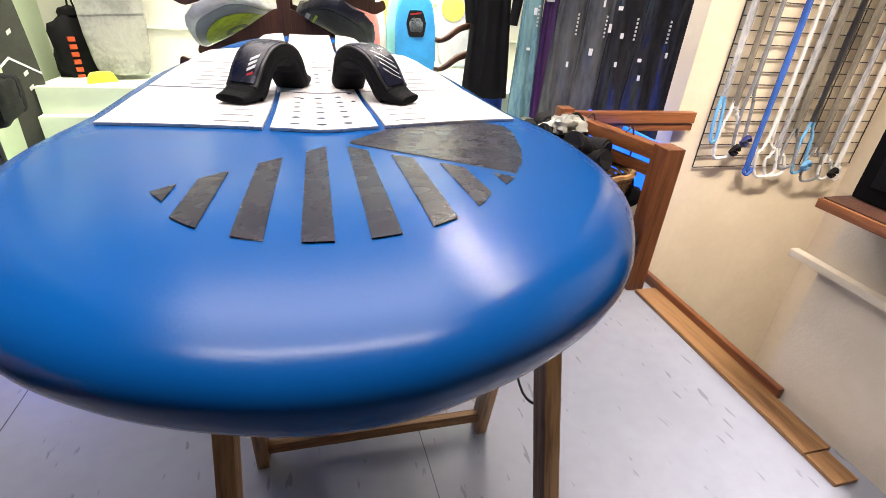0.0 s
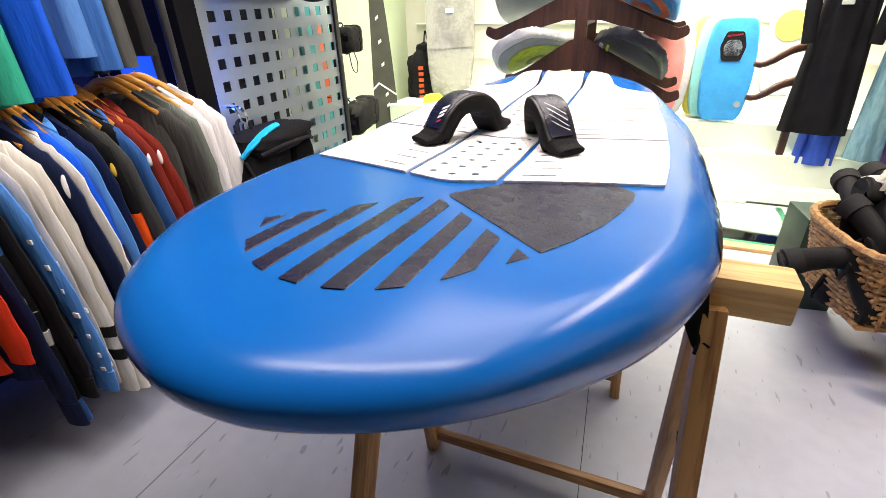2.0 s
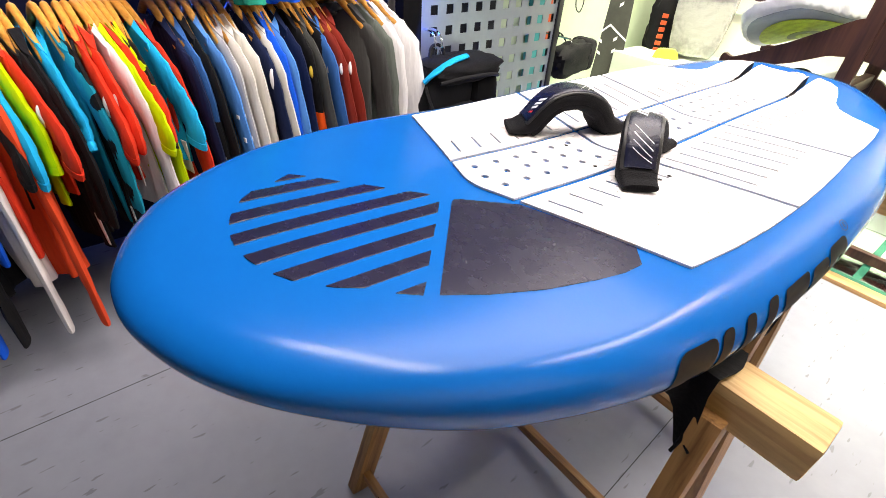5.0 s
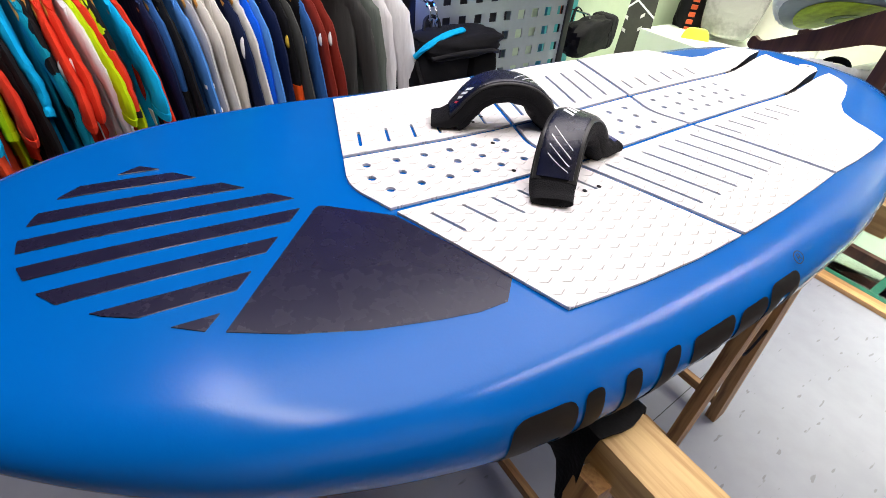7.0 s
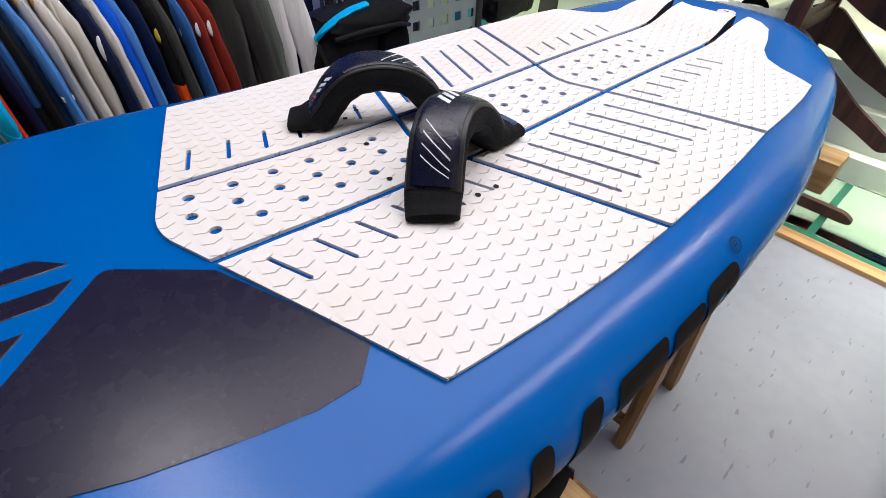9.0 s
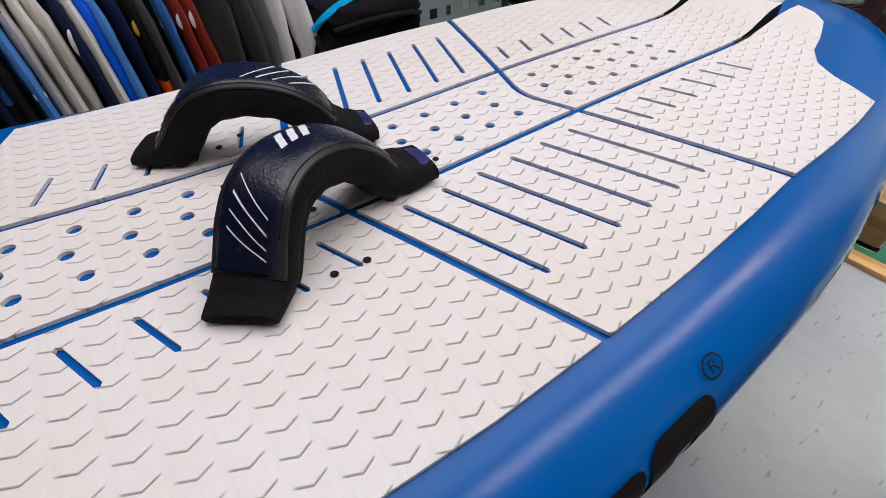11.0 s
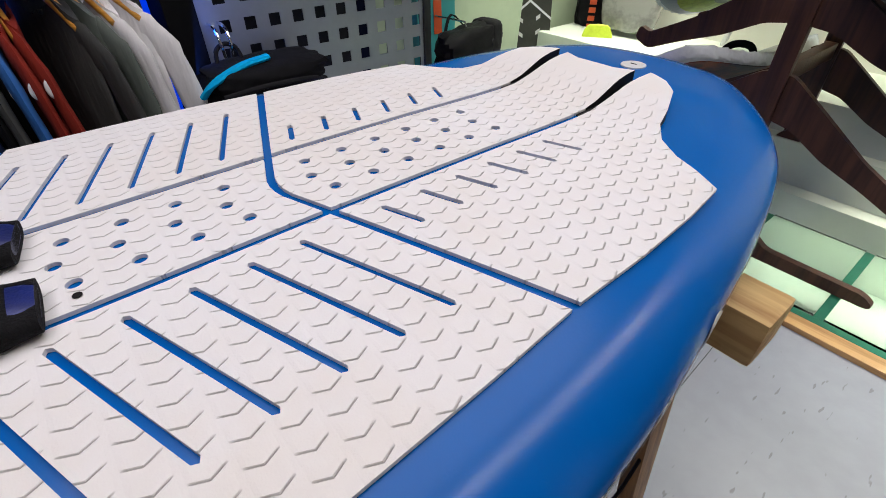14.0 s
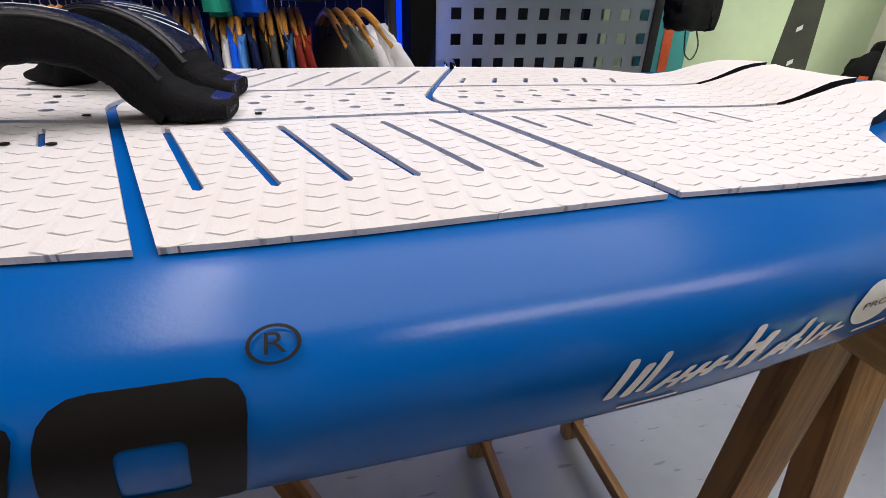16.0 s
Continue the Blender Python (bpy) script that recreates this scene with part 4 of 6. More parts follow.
def build_shirt(x, y, z, colour, length, sleeve, rng, label, group, turn=0.0, flip=1, patch=None, panel=None, thick=0.0135, bands=(), marks=False):
    """A shirt on a wooden hanger, hanging across the rail: body, two sleeves, hanger, printed patch."""
    st = thing("hanging_shirt", x, y, z, turn, label, "shirt", group)
    h = new("hanger", HANGER)
    h.parent = st
    h["label"] = "light wooden hanger"
    k = new("hook", HOOK)
    k.parent = h
    # body: a closed loft of flattened rings; the top edge follows the hanger's arms and leaves the neck open
    bm = bmesh.new()
    n, rows, rings = 34, 14, []
    ph = rng.uniform(0, 6)
    for i in range(rows):
        t = i / (rows - 1)
        half = 0.16 + 0.03 * min(1, 3 * t) - 0.012 * math.sin(t * 3) + 0.012 * t
        th = max(0.0145 * (1 - 3 * t), thick * (0.8 + 0.2 * min(1, t / 0.25) + 0.25 * t))
        ring = []
        for j in range(n):
            a = 2 * math.pi * j / n
            fold = 1 + 0.6 * t * math.sin(7 * a + ph + 2 * t) + 0.3 * math.sin(4 * a - ph)
            px = half * math.copysign(abs(math.cos(a)) ** 0.7, math.cos(a))
            top = 0.016 - 0.72 * max(0, abs(px) - 0.03) - 0.12 * max(0, 1 - abs(px) / 0.072) ** 0.5 * (abs(px) < 0.072)
            ring.append(bm.verts.new((px + 0.01 * t * math.sin(ph + 3 * t), th * fold * math.sin(a) + 0.008 * math.sin(4 * t + ph), top * (1 - t) - length * t)))
        rings.append(ring)
    for r0, r1 in zip(rings, rings[1:]):
        for j in range(n):
            bm.faces.new((r0[j], r0[(j + 1) % n], r1[(j + 1) % n], r1[j]))
    bm.faces.new(rings[0][::-1])
    part("body", bm, cloth(colour), st, angle=70)
    for sgn in (1, -1):
        sway = rng.uniform(-0.022, 0.03)
        lift = rng.uniform(-0.02, 0.02)
        pts = smooth_path([(sgn * 0.11, 0, -0.085), (sgn * 0.165, 0.002, -0.13), (sgn * (0.2 + sway * 0.5), 0.006 * flip, -0.2),
                           (sgn * (0.225 + sway), 0.012 * flip, -0.19 - sleeve * 0.36 + lift), (sgn * (0.245 + sway * 1.5), 0.008 * flip, -0.19 - sleeve * 0.7),
                           (sgn * (0.25 + sway), 0.004, -0.19 - sleeve * 0.95)], 4)
        m = len(pts)
        bm = bmesh.new()
        slim = 0.006 if sleeve < 0.3 else 0.018
        wide = [0.03 + 0.024 * min(1, 3 * i / m) - slim * i / m + 0.0035 * math.sin(i * 1.7 + ph) + 0.002 * math.sin(i * 3.1 + 2 * ph) for i in range(m)]
        tube(bm, pts, wide, 12, flat=0.3, up=(0, 1, 0))
        # the cuff is open
        bm.faces.ensure_lookup_table()
        bmesh.ops.inset_region(bm, faces=[bm.faces[-1]], thickness=0.0022, depth=0.0, use_even_offset=True)
        bm.faces.ensure_lookup_table()
        cuff = min((f for f in bm.faces if len(f.verts) == 12), key=lambda f: f.calc_center_median().z)
        for v in cuff.verts:
            v.co += (pts[-3] - pts[-1]) * 1.0
        sl = part("sleeve", bm, cloth(panel or colour), st, angle=70)
        for t0, t1, c in bands:
            i0, i1 = int(t0 * (m - 1)), max(int(t0 * (m - 1)) + 1, int(t1 * (m - 1)))
            f0, f1 = t0 * (m - 1) - i0, t1 * (m - 1) - i1
            ring = [pts[i0].lerp(pts[min(m - 1, i0 + 1)], f0)] + pts[i0 + 1:i1] + [pts[i1].lerp(pts[min(m - 1, i1 + 1)], max(0, f1))]
            part("sleeve_band", tube(bmesh.new(), ring, [w + 0.0022 for w in wide[i0:i0 + len(ring)]], 12, flat=0.34, up=(0, 1, 0)), cloth(c), sl)
        if patch and sgn > 0:
            for j, dx in ((m // 2 - 2, 0.03),) + (((m // 2 - 1, 0.012),) if colour == RED else ()):
                bm = bmesh.new()
                bmesh.ops.create_uvsphere(bm, u_segments=16, v_segments=8, radius=1)
                bmesh.ops.transform(bm, matrix=Matrix.Translation(pts[j] + Vector((dx, -0.006, 0))) @ Matrix.Diagonal((0.007, 0.012, patch[1] * 1.1, 1)), verts=bm.verts)
                part("printed_patch", bm, cloth(patch[0]), sl, "small printed patch")
        if marks and sgn > 0:
            # a line of unreadable print down the sleeve
            for q in range(7):
                t = 0.5 + 0.064 * q
                p = pts[int(t * (m - 1))].lerp(pts[min(m - 1, int(t * (m - 1)) + 1)], t * (m - 1) % 1)
                w = wide[int(t * (m - 1))]
                for side in (-1, 1):
                    part("print_bar", box(bmesh.new(), (p.x + w * (0.3 + 0.1 * (q % 3)), p.y + side * w * 0.255 - 0.002, p.z - 0.006 - 0.003 * (q % 2)), (p.x + w * (0.66 + 0.05 * (q % 2)), p.y + side * w * 0.255 + 0.002, p.z + 0.006), 0.001), cloth(WHITE), sl)
    return st


def build_rail(name, x, y0, y1, z, label):
    r = thing(name, x, (y0 + y1) / 2, 0, 0, label, "clothes rail")
    bm = tube(bmesh.new(), [(0, y0 - (y0 + y1) / 2, z), (0, y1 - (y0 + y1) / 2, z)], 0.0125, 12)
    part("bar", bm, M["black_metal"], r)
    for y in (y0 + 0.03, y1 - 0.01):
        yy = y - (y0 + y1) / 2
        bm = tube(bmesh.new(), [(0, yy, 0.03), (0, yy, z)], 0.014, 10)
        part("upright", bm, M["black_metal"], r)
        bm = tube(bmesh.new(), [(0, yy, 0), (0, yy, 0.012), (0, yy, 0.03)], [0.07, 0.066, 0.02], 20)
        part("foot", bm, M["black_metal"], r)
    return r


RAIL_X, RAIL_Z = -1.36, 1.072
build_rail("clothes_rail", RAIL_X, -1.5, 1.06, RAIL_Z, "black metal clothes rail with round feet")
rng = random.Random(11)
LS = " long-sleeved shirt"
SKY = (0.07, 0.24, 0.62)
ROW = [(0.985, 33, WHITE, "white" + LS, None), (0.938, 31, WHITE, "white" + LS, None), (0.895, 27, SAGE, "sage green" + LS, None), (0.862, 27, GREY, "dark grey" + LS, None),
       (0.765, 10, RUST, "rust red" + LS, (WHITE, 0.022)), (0.744, 9, RUST, "rust red" + LS, (WHITE, 0.02)), (0.720, 8, DENIM, "grey-blue" + LS, None),
       (0.698, 8, BLACK, "black" + LS + " with white patch", (WHITE, 0.022)), (0.674, 8, GREY, "dark grey" + LS, None), (0.650, 8, BLACK, "black shirt with yellow patch", ((0.6, 0.42, 0.05), 0.02)),
       (0.612, 8, NAVY, "dark navy" + LS, None), (0.577, 7, SKY, "faded blue" + LS, None), (0.555, 7, BLUE, "bright blue" + LS, None), (0.532, 7, CREAM, "white shirt", None),
       (0.503, 8, NAVY, "navy shirt with round white patch", (WHITE, 0.032)), (0.452, 12, CREAM, "cream" + LS, None), (0.424, 11, CREAM, "off-white" + LS, None), (0.396, 10, (0.42, 0.42, 0.42), "pale grey" + LS, None),
       (0.362, 8, SKY, "light blue" + LS, None), (0.332, 8, BLACK, "black" + LS, None), (0.300, 8, DENIM, "blue" + LS, None), (0.272, 6, NAVY, "navy" + LS, None)]
BANDS = {0.424: ((0.74, 0.77, BLACK), (0.81, 0.84, BLACK)), 0.650: ((0.55, 1.0, (0.9, 0.1, 0.01)),), 0.300: ((0.5, 0.92, BLACK), (0.58, 0.63, WHITE), (0.68, 0.73, WHITE)), 0.555: ((0.62, 0.78, NAVY),)}
for y, turn, c, lab, patch in ROW:
    st = build_shirt(RAIL_X, y - 0.025, RAIL_Z - 0.085, c, rng.uniform(0.62, 0.69), rng.uniform(0.46, 0.58) + 0.13 * (y < 0.46), rng, lab + " on a wooden hanger", "long-sleeved shirts on the rail",
                     turn + rng.uniform(-4, 4), 1, patch, None, bands=BANDS.get(y, ()), marks=y == 0.362)
ROW2 = [(0.215, RED, "red", 1), (0.196, CYAN, "cyan", 0), (0.176, BLACK, "black", 0), (0.154, LIME, "lime green", 1), (0.134, RED, "red", 0), (0.118, LIME, "lime green", 0), (0.102, WHITE, "white", 1),
        (0.080, RED, "red", 0), (0.060, RED, "red", 0), (0.034, BLACK, "black", 1), (0.008, TEALC, "cyan-blue", 1), (-0.036, CYAN, "cyan", 0), (-0.07, BLACK, "black", 1), (-0.092, BLACK, "black", 1),
        (-0.118, RED, "red", 0), (-0.14, LIME, "lime green", 0), (-0.165, CYAN, "bright blue", 0), (-0.2, BLACK, "black", 0), (-0.235, RED, "red", 1), (-0.27, WHITE, "white", 1), (-0.31, NAVY, "navy", 0),
        (-0.35, BLUE, "blue", 1), (-0.39, BLACK, "black", 0), (-0.43, CYAN, "cyan", 1), (-0.47, NAVY, "navy", 0)]
for i, (y, c, lab, long) in enumerate(ROW2):
    st = build_shirt(RAIL_X, y - 0.035, RAIL_Z - 0.085, c, rng.uniform(0.42, 0.5) + 0.16 * long, rng.uniform(0.13, 0.19) + 0.22 * long, rng,
                     lab + " rash vest on a wooden hanger", "rash vests on the rail", rng.uniform(4, 14), 1, (WHITE, 0.024) if lab == "red" else None, None, 0.013)
    if i % 3 == 1:
        dz = 0.02 if long else 0.19
        bm = box(bmesh.new(), (0.15, -0.0015, dz - 0.66), (0.205, 0.0015, dz - 0.55), 0.0008)
        tag = part("swing_tag", bm, cloth(WHITE), st, "white paper swing tag")
        bm = bmesh.new()
        for q in range(5):
            box(bm, (0.157, 0.0016, dz - 0.645 + 0.014 * q), (0.18 + 0.003 * (q % 3), 0.0022, dz - 0.641 + 0.014 * q))
        part("print_bars", bm, M["black_metal"], tag, smooth=False)

# long garments that reach almost to the floor
for yy, c, lab in ((0.41, (0.75, 0.07, 0.02), "orange-red"), (0.34, WHITE, "white"), (0.27, BLACK, "black"), (0.2, BLUE, "blue")):
    build_shirt(-1.33, yy - 0.62, RAIL_Z - 0.085, c, 0.7, 0.68, rng, "long " + lab + " hooded surf poncho on the rail", "surf ponchos", rng.uniform(-8, 8), 1, None, None, 0.03)

# upper row of short garments
build_rail("clothes_rail", -1.27, -0.9, 1.06, 1.80, "black metal upper clothes rail")
for y, low, c, lab in ((0.88, 1.055, BLACK, "black"), (0.80, 1.03, GREY, "grey"), (0.755, 1.03, DENIM, "blue"), (0.69, 1.07, (0.06, 0.17, 0.42), "light blue"), (0.60, 0.985, (0.0, 0.07, 0.5), "blue patterned"),
                       (0.515, 0.985, (0.015, 0.3, 0.19), "sea green"), (0.44, 1.05, BLACK, "black"), (0.38, 1.06, NAVY, "navy"), (0.31, 1.07, BLUE, "blue"), (0.24, 1.07, GREY, "grey")):
    g = thing("board_shorts", -1.27, y, 1.80, rng.uniform(-10, 25), lab + " board shorts hanging from the upper rail", "shorts", "board shorts on the upper rail")
    ph = rng.uniform(0, 6)
    for sgn in (-1, 1):
        bm = bmesh.new()
        rings = []
        ln = 1.77 - low
        for i in range(10):
            t = i / 9
            rings.append([bm.verts.new((sgn * (0.04 + 0.008 * t) + (0.045 + 0.01 * t) * math.copysign(abs(math.cos(a)) ** 0.6, math.cos(a)),
                                        (0.016 + 0.014 * t) * (1 + 0.3 * math.sin(4 * a + ph + t)) * math.sin(a), -0.03 - ln * t + 0.008 * sgn * t))
                          for a in [2 * math.pi * j / 18 for j in range(18)]])
        for r0, r1 in zip(rings, rings[1:]):
            for j in range(18):
                bm.faces.new((r0[j], r0[(j + 1) % 18], r1[(j + 1) % 18], r1[j]))
        bm.faces.new(rings[0][::-1])
        part("leg", bm, cloth(c), g, angle=70)
    bm = tube(bmesh.new(), smooth_path([(0, 0, -0.02), (0, 0, -0.005), (0.012, 0, 0.016), (-0.01, 0, 0.016)], 4), 0.003, 6)
    part("hook", bm, M["chrome"], g)

# dark sheet added behind the holes in place of the shade there
plain("wall_panel", (-1.56, 1.206, 0), (-1.54, 1.9, 2.0), M["wall_dark"], "added dark sheet that blackens the holes of the perforated panel")
plain("column", (-1.62, 1.115, 0), (-1.285, 1.205, 2.6), M["black_matt"], "black column beside the perforated panel", bevel=0.006)

plain("light_strip", (-1.61, 1.085, 0.3), (-1.42, 1.107, 2.3), glowing("blue_light", (0.0, 0.05, 1.0), 0.9), "blue glowing light strip beside the column", kind="", bevel=0.004, category="light strip")


plain("light_strip", (-1.282, 1.24, 0.30), (-1.27, 2.03, 0.335), glowing("blue_light_low", (0.0, 0.06, 1.0), 2.0), "blue glowing light strip along the foot of the panel", kind="", bevel=0.003, category="light strip")


# ---- perforated panel with a backpack ----
def build_pegboard():
    pg = thing("perforated_panel", -1.3, 1.62, 0, 0, "grey metal display panel with square holes in a black frame", "display panel")
    ys = [1.207] + [v for k in range(10) for v in (1.281 - 0.02 + 0.083 * k, 1.281 + 0.018 + 0.083 * k)] + [2.062]
    zs = [0.40] + [v for k in range(13) for v in (0.907 - 0.019 + 0.083 * (k - 5), 0.907 + 0.019 + 0.083 * (k - 5))] + [1.56]
    bm = bmesh.new()
    grid = [[bm.verts.new((0, yy - 1.62, zz)) for zz in zs] for yy in ys]
    for i in range(len(ys) - 1):
        for j in range(len(zs) - 1):
            if i % 2 and j % 2:
                continue
            bm.faces.new((grid[i][j], grid[i + 1][j], grid[i + 1][j + 1], grid[i][j + 1]))
    r = bmesh.ops.extrude_face_region(bm, geom=bm.faces[:])
    for v in [g for g in r["geom"] if isinstance(g, bmesh.types.BMVert)]:
        v.co.x -= 0.003
    part("sheet", bm, M["peg_metal"], pg, "grey metal sheet with rows of square holes", smooth=False)
    for y0, y1 in ((2.062, 2.095),):
        part("post", box(bmesh.new(), (-0.03, y0 - 1.62, 0), (0.012, y1 - 1.62, 1.9), 0.003), M["black_metal"], pg)
    part("post", box(bmesh.new(), (-0.04, 1.21 - 1.62, 0), (-0.006, 1.24 - 1.62, 1.9), 0.003), M["black_metal"], pg)
    part("crossbar", box(bmesh.new(), (-0.03, 1.21 - 1.62, 1.56), (0.01, 2.09 - 1.62, 1.6), 0.003), M["black_metal"], pg)
    part("crossbar", box(bmesh.new(), (-0.03, 1.21 - 1.62, 0.36), (0.01, 2.09 - 1.62, 0.4), 0.003), M["black_metal"], pg)
    return pg


build_pegboard()


def puffy(bm, c, s, p=2.6, seed=0.0, dent=0.04, m=None):
    """A soft rounded box with slight dents."""
    tmp = bmesh.new()
    bmesh.ops.create_uvsphere(tmp, u_segments=28, v_segments=18, radius=1)
    for v in tmp.verts:
        q = v.co
        k = (abs(q.x) ** p + abs(q.y) ** p + abs(q.z) ** p) ** (-1 / p)
        q = q * k
        d = 1 + dent * noise.noise(q * 2.2 + Vector((seed, seed * 1.7, 0)))
        v.co = Vector((c[0] + q.x * s[0] * d, c[1] + q.y * s[1] * d, c[2] + q.z * s[2] * d))
    if m is not None:
        bmesh.ops.transform(tmp, matrix=m, verts=tmp.verts)
    join(bm, tmp)
    return bm


def build_backpack(x, y, z):
    bp = thing("backpack", x, y, z, 0, "black backpack with a cyan top edge hanging on the panel", "backpack")
    part("body", puffy(bmesh.new(), (0.09, 0, -0.28), (0.085, 0.2, 0.25), 5.0, 1.0, 0.07), M["rubber"], bp)
    part("front_pocket", puffy(bmesh.new(), (0.165, -0.02, -0.36), (0.045, 0.15, 0.17), 4.6, 3.0, 0.06), M["grey_cloth"], bp, "dark grey front pocket")
    part("side_panel", puffy(bmesh.new(), (0.15, 0.125, -0.27), (0.05, 0.075, 0.2), 4.0, 4.0, 0.08), M["black_matt"], bp)
    part("flap", puffy(bmesh.new(), (0.11, 0.03, -0.062), (0.105, 0.185, 0.045), 4.2, 5.0, 0.12), M["neoprene"], bp)
    part("flap_edge", tube(bmesh.new(), smooth_path([(0.2, -0.14, -0.085), (0.222, -0.02, -0.07), (0.22, 0.12, -0.075), (0.18, 0.2, -0.1)], 5), 0.008, 8), M["grey_cloth"], bp)
    part("top_trim", tube(bmesh.new(), smooth_path([(0.15, -0.185, -0.085), (0.175, -0.15, -0.045), (0.17, -0.06, -0.014), (0.15, 0.03, -0.008)], 5), 0.017, 8, flat=0.6), cloth(CYAN), bp, "cyan piping along the top")
    for s in (-1, 1):
        part("side_strap", tube(bmesh.new(), smooth_path([(0.16, s * 0.185, -0.1), (0.2, s * 0.165, -0.25), (0.17, s * 0.19, -0.42)], 5), 0.012, 8, flat=0.35), M["neoprene"], bp)
    part("zip", tube(bmesh.new(), smooth_path([(0.2, -0.09, -0.3), (0.212, -0.08, -0.22), (0.212, 0.1, -0.2), (0.2, 0.14, -0.3)], 5), 0.004, 6), M["decal_white"], bp, "pale zip")
    part("white_stripe", tube(bmesh.new(), smooth_path([(0.18, -0.12, -0.4), (0.19, -0.1, -0.3), (0.19, -0.115, -0.24)], 4), 0.007, 6), M["decal_white"], bp)
    part("handle", tube(bmesh.new(), smooth_path([(0.07, -0.1, -0.03), (0.06, -0.09, 0.012), (0.055, -0.06, 0.026), (0.06, -0.03, 0.012), (0.07, -0.02, -0.03)], 5), 0.007, 8), M["grey_cloth"], bp)
    part("hook", tube(bmesh.new(), smooth_path([(-0.01, -0.075, 0.075), (0.05, -0.075, 0.07), (0.075, -0.075, 0.03), (0.07, -0.07, -0.01)], 5), 0.005, 6), M["chrome"], bp, "chrome display hook")
    part("hook", tube(bmesh.new(), smooth_path([(-0.01, -0.045, 0.075), (0.05, -0.045, 0.07), (0.075, -0.045, 0.03), (0.07, -0.05, -0.01)], 5), 0.005, 6), M["chrome"], bp, "chrome display hook")
    return bp


build_backpack(-1.292, 1.305, 0.765)
for yy, s, c, zz in ((1.36, 0.15, NAVY, 1.30), (1.60, 0.14, BLACK, 1.29), (1.80, 0.14, BLACK, 1.28), (2.02, 0.14, NAVY, 1.33)):
    cp = thing("cap", -1.21, yy, zz, rng.uniform(-15, 15), "dark cap hanging on a hook of the panel", "cap", "caps on the panel")
    part("crown", puffy(bmesh.new(), (0, 0, 0), (0.1, s * 0.8, 0.085), 2.3, yy * 9), cloth(c), cp)
    part("peak", puffy(bmesh.new(), (0.1, 0, -0.06), (0.07, s * 0.62, 0.012), 2.4, yy * 3), cloth(c), cp)
    part("hook", tube(bmesh.new(), [(-0.1, 0, 0.05), (0.0, 0, 0.06), (0.02, 0, 0.09)], 0.004, 6), M["chrome"], cp)


def small_bag(name, x, y, z, s, label):
    b = thing(name, x, y, z, 15, label, "bag")
    part("body", puffy(bmesh.new(), (0, 0, 0), s, 5.5, x * 7 + y, 0.16), M["rubber"], b)
    part("clip", box(bmesh.new(), (s[0] * 0.2, s[1] * 0.9, -0.012), (s[0] * 0.5, s[1] * 1.35, 0.012), 0.003), M["black_metal"], b)
    part("strap", tube(bmesh.new(), smooth_path([(-s[0], -s[1] * 0.5, s[2] * 0.5), (-s[0] - 0.03, 0, s[2] * 1.5), (-s[0], s[1] * 0.5, s[2] * 0.5)], 4), 0.008, 6, flat=0.4), M["neoprene"], b)
    part("end_cap", puffy(bmesh.new(), (0, s[1] * 0.82, 0), (s[0] * 1.06, s[1] * 0.22, s[2] * 1.08), 6.0, 2.0, 0.08), M["grey_cloth"], b)
    part("badge", tube(bmesh.new(), [(s[0] * 0.9, s[1] * 0.6, 0), (s[0] * 1.06, s[1] * 0.6, 0)], [0.018, 0.015], 14), M["grey_cloth"], b)
    part("hook", tube(bmesh.new(), [(0, 0, s[2] * 0.6), (-0.02, 0, s[2] + 0.02), (-1.74 - x, 0, s[2] + 0.03)], 0.005, 6), M["chrome"], b, "chrome wall hook")
    return b


small_bag("waist_bag", -1.44, 2.44, 0.545, (0.07, 0.21, 0.085), "black waist bag hanging beside the panel")
small_bag("waist_bag", -1.37, 2.28, 1.0, (0.055, 0.115, 0.066), "small black pouch hanging beside the panel")
bm = tube(bmesh.new(), smooth_path([(-1.36, 2.27, 0.94), (-1.36, 2.29, 0.85), (-1.36, 2.33, 0.82), (-1.36, 2.35, 0.87), (-1.36, 2.32, 0.94)], 5), 0.003, 6)
tagged(finish("cable_loop", bm, M["black_metal"]), "thin dark cable loop hanging on the wall", "cable")


def board_outline(length, width, nose=0.5, n=36):
    """Outline of an upright board, its foot at 0."""
    out = []
    for k in range(n):
        a = 2 * math.pi * k / n
        x, yv = math.sin(a), -math.cos(a)
        t = (yv + 1) / 2
        w = width / 2 * math.copysign(abs(x) ** nose, x)
        out.append((w, t * length))
    return out


def upright_board(name, m, length, width, thick, material, label, category, nose=0.5, marks=()):
    """A board standing on end: body, printed marks."""
    t = thing(name, 0, 0, 0, 0, label, category)
    t.matrix_world = m
    bm = fill(board_outline(length, width, nose))
    r = bmesh.ops.extrude_face_region(bm, geom=bm.faces[:])
    for v in [g for g in r["geom"] if isinstance(g, bmesh.types.BMVert)]:
        v.co.z += thick
    sharp = [e for e in bm.edges if len(e.link_faces) == 2 and e.calc_face_angle(0) > 1.0]
    bmesh.ops.bevel(bm, geom=sharp, offset=thick * 0.3, segments=3, affect="EDGES", profile=0.6)
    part("body", bm, material, t, angle=50)
    for mname, poly, mm, lab in marks:
        bm = fill(poly)
        for v in bm.verts:
            v.co.z = thick + 0.0015
        slab(bm, 0.0015)
        part(mname, bm, mm, t, lab, smooth=False)
    return t


def stand(x, y, z, facing, lean=6):
    """Pose of an upright board: its face towards 'facing' degrees (0: towards -y), leaning back."""
    return Matrix.Translation((x, y, z)) @ Matrix.Rotation(radians(facing), 4, "Z") @ Matrix.Rotation(radians(90 - lean), 4, "X")


